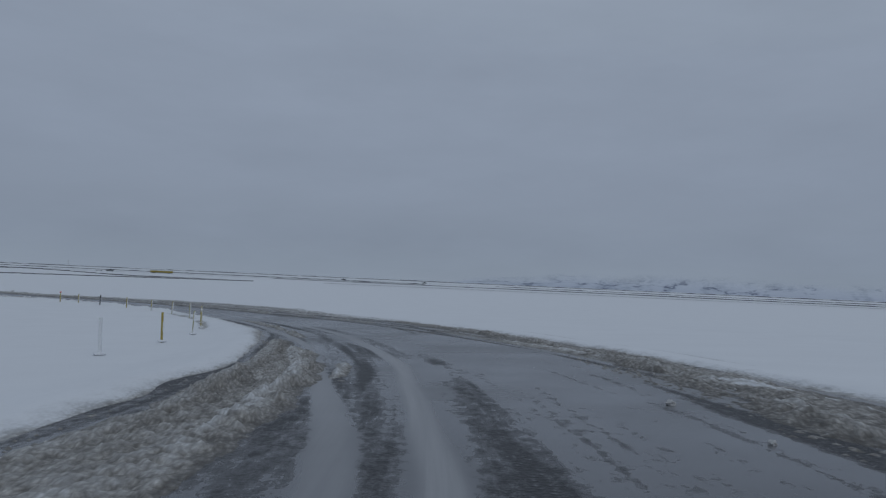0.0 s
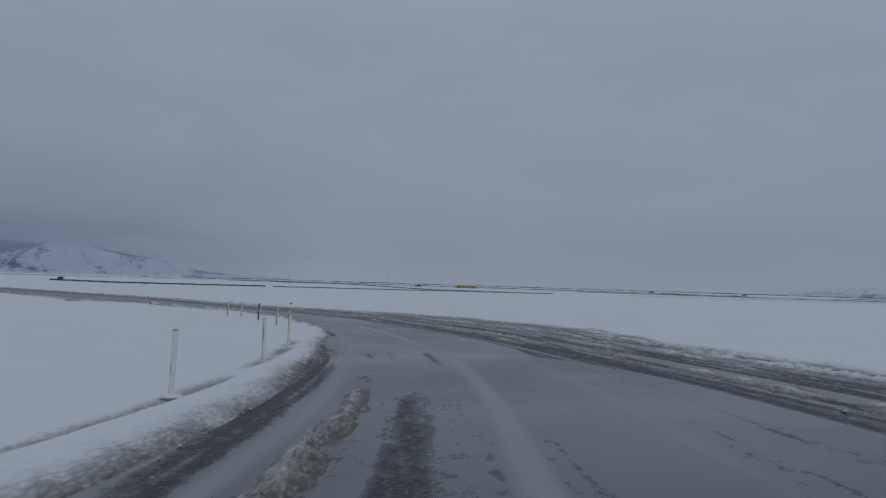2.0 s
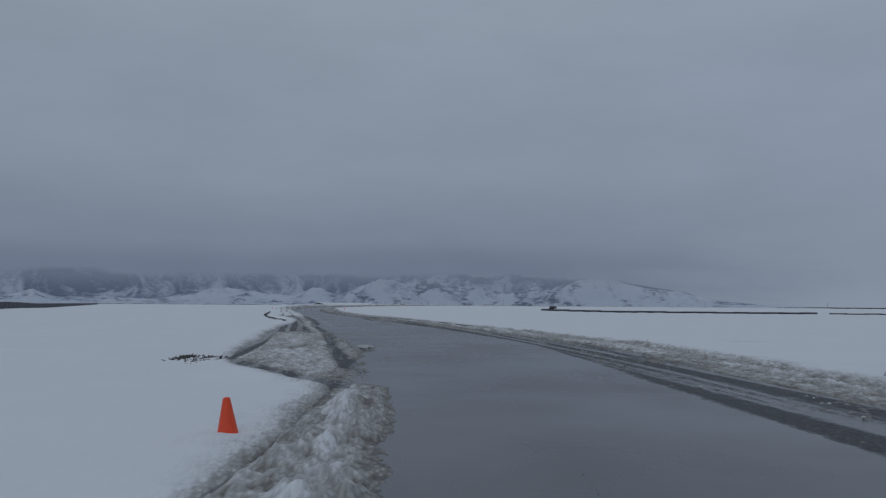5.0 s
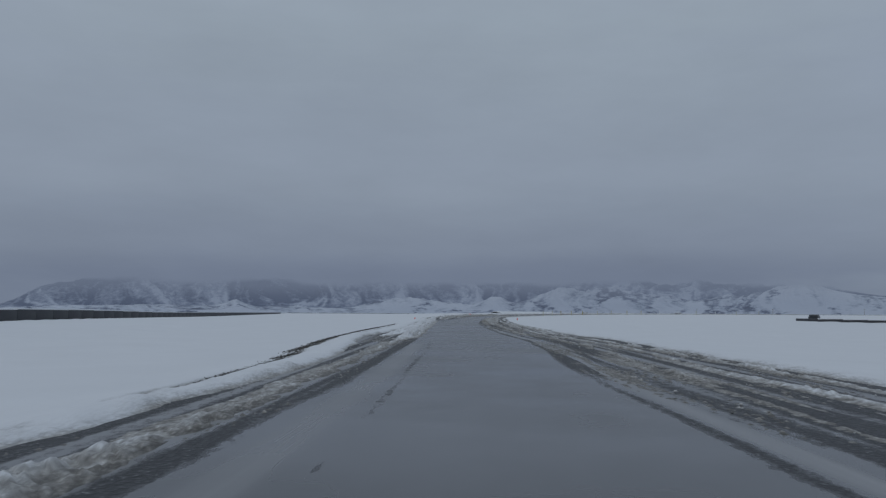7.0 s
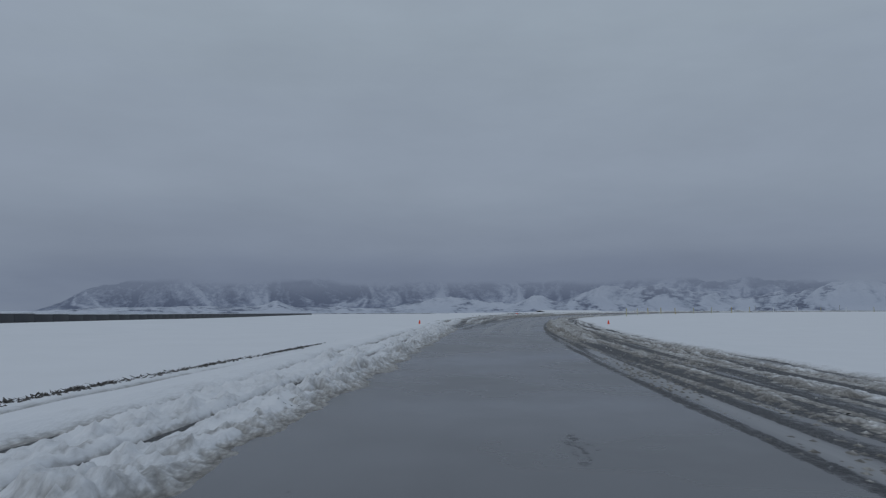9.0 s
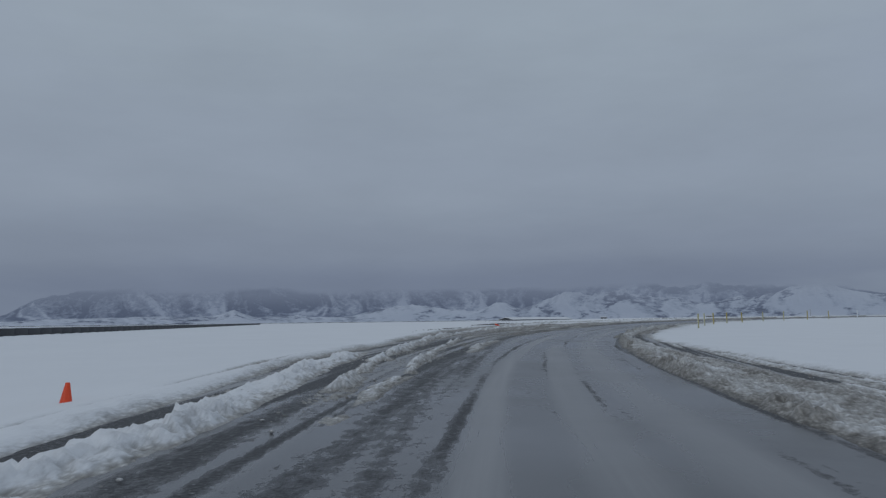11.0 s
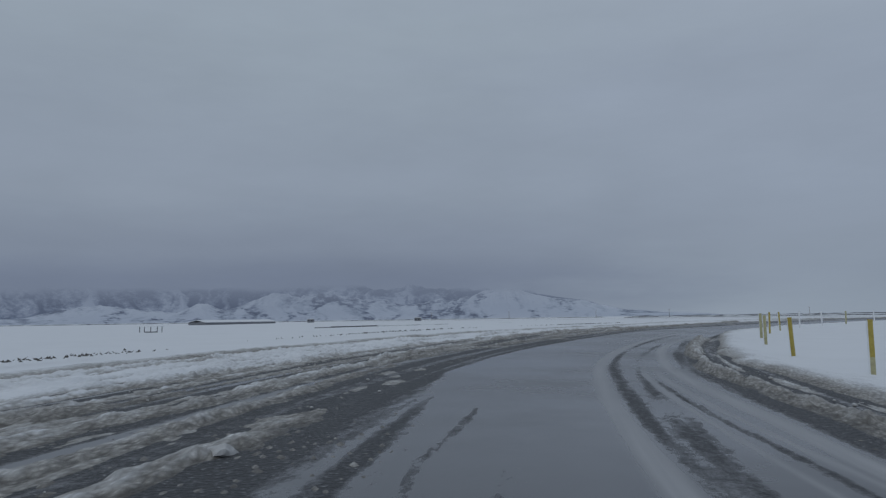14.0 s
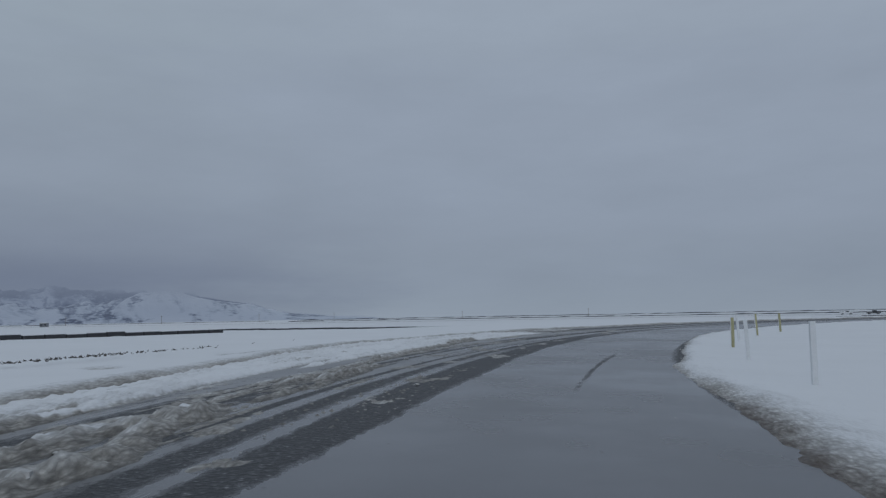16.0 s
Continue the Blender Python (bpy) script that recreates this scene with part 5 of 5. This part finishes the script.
def build_kerb():
    kerb = thing("kerb", Matrix(), "low red and white striped concrete kerb half buried in snow", "kerb", kind="structure")
    k = 0
    side = 1
    starts = (66.5, 69.8, 72.9, 76.3, 80.5, 83.6, 90.0)
    for s, after in zip(starts, starts[1:]):
        ss = np.linspace(s + 0.012, after - 0.012, 5)
        e = LEFT_EDGE(ss) if side > 0 else RIGHT_EDGE(ss)
        prof = ((-0.22, -0.06), (-0.22, 0.006), (-0.19, 0.018), (-0.08, 0.026), (0.03, 0.030), (0.03, -0.06))
        bm = bmesh.new()
        rows = []
        for i in range(5):
            row = []
            for dn, dz in prof:
                n = e[i] + side * dn
                px, py = plan(ss[i:i + 1], np.array([n]))
                row.append(bm.verts.new((px[0], py[0], bed(ss[i:i + 1], np.array([n]))[0] + dz)))
            rows.append(row)
        for a, b in zip(rows, rows[1:]):
            for j in range(len(prof) - 1):
                bm.faces.new((a[j], a[j + 1], b[j + 1], b[j]))
        bm.faces.new(rows[0])
        bm.faces.new(rows[-1][::-1])
        bmesh.ops.recalc_face_normals(bm, faces=bm.faces)
        part("kerb_block", bm, KERB_RED if k % 2 == 0 else KERB_WHITE, kerb, "red painted block" if k % 2 == 0 else "off-white painted block", flat=True)
        k += 1


build_kerb()


def grass(name, spots, label):
    """Dead grass stems and bare tufts that poke through the snow; spots: s, n, length along, width, count."""
    rnd = np.random.RandomState(9)
    verts, faces, k = [], [], 0
    for s0, n0, ls, wn, count, *tall in spots:
        big = tall[0] if tall else 1.0
        for _ in range(int(count)):
            s, n = s0 + rnd.normal() * ls * 0.4, n0 + rnd.normal() * wn * 0.4
            px, py = plan(np.array([s]), np.array([n]))
            z = bed(np.array([s]), np.array([n]))[0] + 0.0
            h, w, a = big * (0.025 + 0.05 * rnd.rand()), big * (0.02 + 0.05 * rnd.rand()), rnd.rand() * 6.28
            dx, dy, lx, ly = math.cos(a) * w, math.sin(a) * w, rnd.normal() * 0.06, rnd.normal() * 0.06
            verts += [(px[0] - dx, py[0] - dy, z), (px[0] + dx, py[0] + dy, z), (px[0] + lx - dx * 0.2, py[0] + ly - dy * 0.2, z + h), (px[0] - dy, py[0] + dx, z)]
            faces += [(k, k + 1, k + 2), (k + 1, k + 3, k + 2), (k + 3, k, k + 2)]
            k += 4
    tagged(mesh_object(name, verts, faces, GRASS, None, False), label, "grass", kind="stuff")


verge = curve((160, 4.4), (172.4, 4.8), (174.8, 5.1), (177.6, 5.45), (186, 6.1), (194, 6.4), (203, 6.4), (210, 6.1), (220, 5.6), (232, 5.2))
grass("dead_grass", [(123.6, 4.9, 1.4, 0.4, 260), (124.6, 5.6, 1.0, 0.3, 120)] + [(a, float(verge(a)), 2.4, 0.15, 30 + 190 * abs(math.sin(a)) ** 2, 0.5 + 0.2 * abs(math.sin(a * 1.7))) for a in range(164, 228, 2)]
      + [(314.5, 12.2, 1.9, 0.7, 900, 0.9), (312.0, 12.0, 1.5, 0.4, 160), (318, 13.2, 3.0, 0.5, 160), (300, 9.6, 5, 0.6, 90), (328, 13.0, 5, 0.6, 120), (350, 14, 12, 0.5, 160), (372, 13.0, 8, 0.5, 200)], "dark dead grass poking through the snow")

# ---- things across the plain ----


def barrier_unit(long, high):
    ob = thing("tyre_barrier", Matrix(), "dark rubber-faced tyre barrier unit capped with snow", "barrier", "tyre barriers across the plain")
    bm = bmesh.new()
    box(bm, -long / 2 + 0.02, long / 2 - 0.02, -0.3, 0.3, -0.2, high, 0.05)
    part("tyre_wall", bm, RUBBER, ob)
    for k in range(3):
        bm = bmesh.new()
        z = high * (0.2 + 0.28 * k)
        box(bm, -long / 2, long / 2, -0.36, -0.28, z, z + high * 0.16, 0.02)
        part("belt", bm, FAR_ROAD, ob, "grey conveyor belt strip")
    bm = bmesh.new()
    box(bm, -long / 2, long / 2, -0.34, 0.34, high, high + 0.14, 0.05)
    for v in bm.verts:
        v.co.z += 0.04 * noise.noise(v.co * 1.3)
    part("snow_cap", bm, SNOW, ob, "white cap of settled snow")
    bm = bmesh.new()
    bmesh.ops.create_icosphere(bm, subdivisions=2, radius=1.0)
    for v in bm.verts:
        v.co = Vector((v.co.x * long * 0.45, v.co.y * 0.7 - 0.1, v.co.z * 0.10 + 0.02 * noise.noise(v.co * 3)))
    part("drift", bm, SNOW, ob, "snow drifted against the foot")
    return ob


def barrier_line(a, b, long, high, gap=0.0, seed=1, dip=0.0):
    """Units in a row from a to b on the plain."""
    rnd = random.Random(seed)
    d = math.hypot(b[0] - a[0], b[1] - a[1])
    turn = math.degrees(math.atan2(b[1] - a[1], b[0] - a[0]))
    unit, x = None, long / 2
    while x < d:
        px, py = a[0] + (b[0] - a[0]) * x / d, a[1] + (b[1] - a[1]) * x / d
        m = pose(px, py, float(land(px, py)[0]) - rnd.uniform(0, dip), 0, 0, turn)
        if unit is None:
            unit = barrier_unit(long, high)
            unit.matrix_world = m
        else:
            copy_thing(unit, m)
        x += long + gap


barrier_line((-860, 259), (-130, 93), 6.0, 1.25, 0.03, 2, 0.05)
barrier_line((-183, 231), (-138, 279), 4.0, 0.50, 0.02, 3, 0.10)
barrier_line((-137, 280), (-51, 372), 4.0, 0.36, 0.05, 8, 0.10)
barrier_line((-345, 361), (-362, 285), 3.6, 0.85, 0.25, 5, 0.25)
barrier_line((-218, 378), (-372, 392), 4.0, 0.40, 0.05, 6, 0.1)
barrier_line((-51, 372), (-218, 378), 4.0, 0.40, 0.05, 7, 0.1)


def far_lane(name, pts, wide, label):
    """A cleared service road far off: a strip laid on the plain."""
    p = np.array(pts, float)
    t = np.linspace(0, len(p) - 1, 60)
    x, y = np.interp(t, np.arange(len(p)), p[:, 0]), np.interp(t, np.arange(len(p)), p[:, 1])
    tx, ty = np.gradient(x), np.gradient(y)
    l = np.hypot(tx, ty)
    tx, ty = tx / l, ty / l
    v = []
    for side in (-1, 1):
        xx, yy = x - side * ty * wide / 2, y + side * tx * wide / 2
        v.append(np.stack([xx, yy, land(xx, yy) + 0.16], 1))
    v = np.stack(v, 1).reshape(-1, 3)
    tagged(mesh_object(name, v.tolist(), grid_faces(60, 2).tolist(), FAR_ROAD), label, "road", kind="structure")


SCRUB = plain("bare_scrub", (0.075, 0.08, 0.095), 0.8, 0.4, 0.3)


def scrub_belt(name, pts, high, seed, label):
    """A long low row of bare sagebrush on the plain, ragged along its top."""
    p = np.array(pts, float)
    d = np.concatenate([[0], np.cumsum(np.hypot(*np.diff(p, axis=0).T))])
    q = np.arange(0, d[-1], max(3.0, high * 2.0))
    x, y = np.interp(q, d, p[:, 0]), np.interp(q, d, p[:, 1])
    z = land(x, y)
    top = 0.75 * high * (0.1 + 1.2 * wave(q / (high * 6), q * 0, seed, 3))
    lean = high * 0.8
    v = np.concatenate([np.stack([x, y - lean, z - 0.4], 1), np.stack([x, y, z + top], 1), np.stack([x, y + lean, z - 0.4], 1)])
    k = len(q)
    i = np.arange(k - 1)
    f = np.concatenate([np.stack([i, i + 1, i + 1 + k, i + k], 1), np.stack([i + k, i + 1 + k, i + 1 + 2 * k, i + 2 * k], 1)])
    tagged(mesh_object(name, v.tolist(), f.tolist(), SCRUB), label, "scrub", kind="stuff")


def arc(az0, az1, r):
    return [(HUB[0] - math.sin(math.radians(a)) * r, HUB[1] + math.cos(math.radians(a)) * r) for a in np.linspace(az0, az1, 40)]


scrub_belt("scrub_belt", arc(34, -60, 1900), 2.6, 71, "far dark line of scrub along the horizon")
scrub_belt("scrub_belt", [(-70, 620), (40, 590), (190, 560), (420, 430), (700, 240)], 0.75, 72, "low dark row of scrub across the snowy plain")
scrub_belt("scrub_belt", [(160, 900), (420, 760), (900, 420)], 1.0, 73, "low dark row of scrub across the snowy plain")
scrub_belt("scrub_belt", [(-700, 930), (-350, 890), (-60, 800), (60, 700)], 1.2, 74, "low dark row of scrub across the snowy plain")
scrub_belt("scrub_belt", arc(100, 36, 1500), 1.3, 75, "broken line of scrub at the mountains' foot")
far_lane("far_road_1", [(-900, 690), (-420, 640), (-60, 640), (300, 600)], 12, "distant wet service road cleared of snow")
far_lane("far_road_2", [(-700, 1000), (-200, 960), (60, 900), (700, 760)], 18, "distant road cleared of snow")
far_lane("far_road_3", [(-20, 420), (60, 430), (250, 380), (600, 250)], 9, "distant track cleared of snow")
far_lane("far_road_4", [(120, 640), (420, 520), (900, 250)], 16, "distant cleared track on the plain")


def wheel(parent, x, y, r, w):
    bm = bmesh.new()
    bmesh.ops.create_cone(bm, cap_ends=True, segments=20, radius1=r, radius2=r, depth=w, matrix=pose(x, y, r, 90, 0, 0))
    ob = part("wheel", bm, RUBBER, parent)
    bm = bmesh.new()
    bmesh.ops.create_cone(bm, cap_ends=True, segments=16, radius1=r * 0.6, radius2=r * 0.6, depth=w + 0.03, matrix=pose(x, y, r, 90, 0, 0))
    part("rim", bm, STEEL, ob, "grey steel rim")


STEEL = plain("galvanised_steel", (0.42, 0.43, 0.45), 0.45, 0.2, 3.0, 0.6)
GLASS = plain("dark_glass", (0.03, 0.035, 0.04), 0.1, 0.1, 2.0)
WHITE_PAINT = plain("white_paint", (0.72, 0.73, 0.75), 0.45, 0.12, 1.5)
DARK_PAINT = plain("dark_paint", (0.045, 0.05, 0.06), 0.35, 0.2, 1.5)
GREY_WALL = plain("grey_cladding", (0.19, 0.20, 0.22), 0.6, 0.2, 0.8)
TIMBER = plain("weathered_timber", (0.20, 0.165, 0.13), 0.8, 0.3, 2.0)


def on_plain(x, y, turn, lift=0.0):
    return pose(x, y, float(land(x, y)[0]) + lift, 0, 0, turn)


def pickup(m, paint, label):
    ob = thing("pickup_truck", m, label, "truck", "vehicles parked across the plain")
    bm = bmesh.new()
    box(bm, -2.7, 2.7, -0.95, 0.95, 0.45, 1.05, 0.12)
    part("body", bm, paint, ob)
    bm = bmesh.new()
    box(bm, -0.6, 1.2, -0.85, 0.85, 1.0, 1.8, 0.18)
    for v in bm.verts:
        if v.co.z > 1.5:
            v.co.x = 0.3 + (v.co.x - 0.3) * 0.8
    cab = part("cab", bm, paint, ob)
    for y in (-0.86, 0.86):
        bm = bmesh.new()
        box(bm, -0.35, 0.95, y - 0.012, y + 0.012, 1.2, 1.62, 0.01)
        part("window", bm, GLASS, cab, "dark tinted window")
    for x in (-1.7, 1.75):
        for y in (-0.85, 0.85):
            wheel(ob, x, y, 0.38, 0.26)
    bm = bmesh.new()
    box(bm, -2.6, -0.65, -0.85, 0.85, 1.04, 1.14, 0.04)
    part("snow_cover", bm, SNOW, ob, "snow lying in the bed")


def trailer(m):
    ob = thing("cargo_trailer", m, "long yellow box trailer parked on the far track", "trailer")
    bm = bmesh.new()
    box(bm, -8.5, 8.5, -1.25, 1.25, 1.1, 2.6, 0.06)
    part("box_body", bm, YELLOW, ob)
    bm = bmesh.new()
    box(bm, -8.5, 8.5, -1.2, 1.2, 2.6, 2.7, 0.05)
    part("snow_cover", bm, SNOW, ob, "thin snow on the roof")
    bm = bmesh.new()
    box(bm, -8.2, 8.2, -0.5, 0.5, 0.85, 1.12, 0.03)
    part("chassis", bm, DARK_PAINT, ob)
    for x in (-6.6, -5.4, 5.6):
        for y in (-1.0, 1.0):
            wheel(ob, x, y, 0.5, 0.3)


def long_shed(m, long, high, label):
    ob = thing("shed", m, label, "shed", "low buildings across the plain")
    bm = bmesh.new()
    box(bm, -long / 2, long / 2, -6, 6, -0.3, high, 0.05)
    part("wall", bm, GREY_WALL, ob)
    bm = bmesh.new()
    a = [(-long / 2 - 0.5, -6.6, high), (long / 2 + 0.5, -6.6, high), (long / 2 + 0.5, 0, high + 1.6), (-long / 2 - 0.5, 0, high + 1.6), (long / 2 + 0.5, 6.6, high), (-long / 2 - 0.5, 6.6, high)]
    v = [bm.verts.new(p) for p in a] + [bm.verts.new((p[0], p[1], p[2] + 0.3)) for p in a]
    for q in ((6, 7, 8, 9), (9, 8, 10, 11), (0, 3, 2, 1), (3, 5, 4, 2), (0, 1, 7, 6), (4, 5, 11, 10), (1, 2, 8, 7), (2, 4, 10, 8), (0, 6, 9, 3), (3, 9, 11, 5)):
        bm.faces.new([v[i] for i in q])
    part("roof", bm, SNOW, ob, "roof under white snow", flat=True)
    k = int(long // 8)
    for i in range(k):
        bm = bmesh.new()
        x = -long / 2 + (i + 0.5) * long / k
        box(bm, x - 1.5, x + 1.5, -6.06, -5.96, 0, high * 0.7, 0.02)
        part("door", bm, DARK_PAINT if i in (0, k - 1) else STEEL, ob, "closed roller door")
    return ob


def open_frame(m):
    ob = thing("shelter_frame", m, "open steel frame shelter on dark posts", "shelter")
    for x in (-1.9, -1.1, 0.0, 1.1, 1.9):
        bm = bmesh.new()
        box(bm, x - 0.05, x + 0.05, -0.05, 0.05, -0.2, 0.95, 0.01)
        part("frame_post", bm, DARK_PAINT, ob)
    bm = bmesh.new()
    box(bm, -2.1, 2.1, -0.5, 0.5, 0.95, 1.05, 0.02)
    part("frame_roof", bm, SNOW, ob, "flat roof under snow")
    bm = bmesh.new()
    box(bm, -1.0, 1.0, -0.25, 0.25, -0.05, 0.16, 0.02)
    part("bench", bm, DARK_PAINT, ob)


def hut(m):
    ob = thing("hut", m, "small flat-roofed timing hut under snow", "hut", "low buildings across the plain")
    bm = bmesh.new()
    box(bm, -3, 3, -2, 2, -0.2, 3.2, 0.04)
    part("wall", bm, GREY_WALL, ob)
    bm = bmesh.new()
    box(bm, -3.4, 3.4, -2.4, 2.4, 3.2, 3.7, 0.12)
    part("roof", bm, SNOW, ob, "flat roof under snow")
    for x in (-1.5, 1.5):
        bm = bmesh.new()
        box(bm, x - 0.8, x + 0.8, -2.04, -1.96, 1.3, 2.4, 0.02)
        part("window", bm, GLASS, ob, "dark window")


def utility_pole(m, high):
    ob = thing("utility_pole", m, "bare wooden utility pole far across the plain", "utility pole", "utility poles")
    bm = bmesh.new()
    bmesh.ops.create_cone(bm, cap_ends=True, segments=10, radius1=0.20, radius2=0.13, depth=high, matrix=pose(0, 0, high / 2))
    part("pole", bm, TIMBER, ob)
    bm = bmesh.new()
    box(bm, -1.3, 1.3, -0.08, 0.08, high - 0.9, high - 0.72, 0.01)
    part("crossarm", bm, TIMBER, ob)


trailer(on_plain(-161, 640, 8, -0.4))
pickup(on_plain(-200, 610, 10, 0.1), WHITE_PAINT, "white pickup truck parked beside the far track")
pickup(on_plain(-190, 604, 8, 0.1), DARK_PAINT, "dark pickup truck parked beside the far track")
pickup(on_plain(74, 897, -20, 0.1), DARK_PAINT, "dark pickup truck standing on the far track")
pickup(on_plain(-20, 880, -12, 0.1), DARK_PAINT, "dark pickup truck standing on the distant lane")
pickup(on_plain(-185, 232, 30, -0.55), DARK_PAINT, "dark low truck parked at the barrier's end, deep in snow")
long_shed(on_plain(-771, 491, -50), 150, 1.7, "long low grey shed with snow on its roof")
open_frame(on_plain(-392, 262, 45) @ Matrix.Scale(1.35, 4))
hut(on_plain(-860, 620, 40))
hut(on_plain(-790, 700, 30))
for px, py in ((-759, 960), (-841, 895), (-690, 1010), (-560, 1090), (-420, 1150), (-910, 830)):
    utility_pole(on_plain(px, py, 35), 9.5)
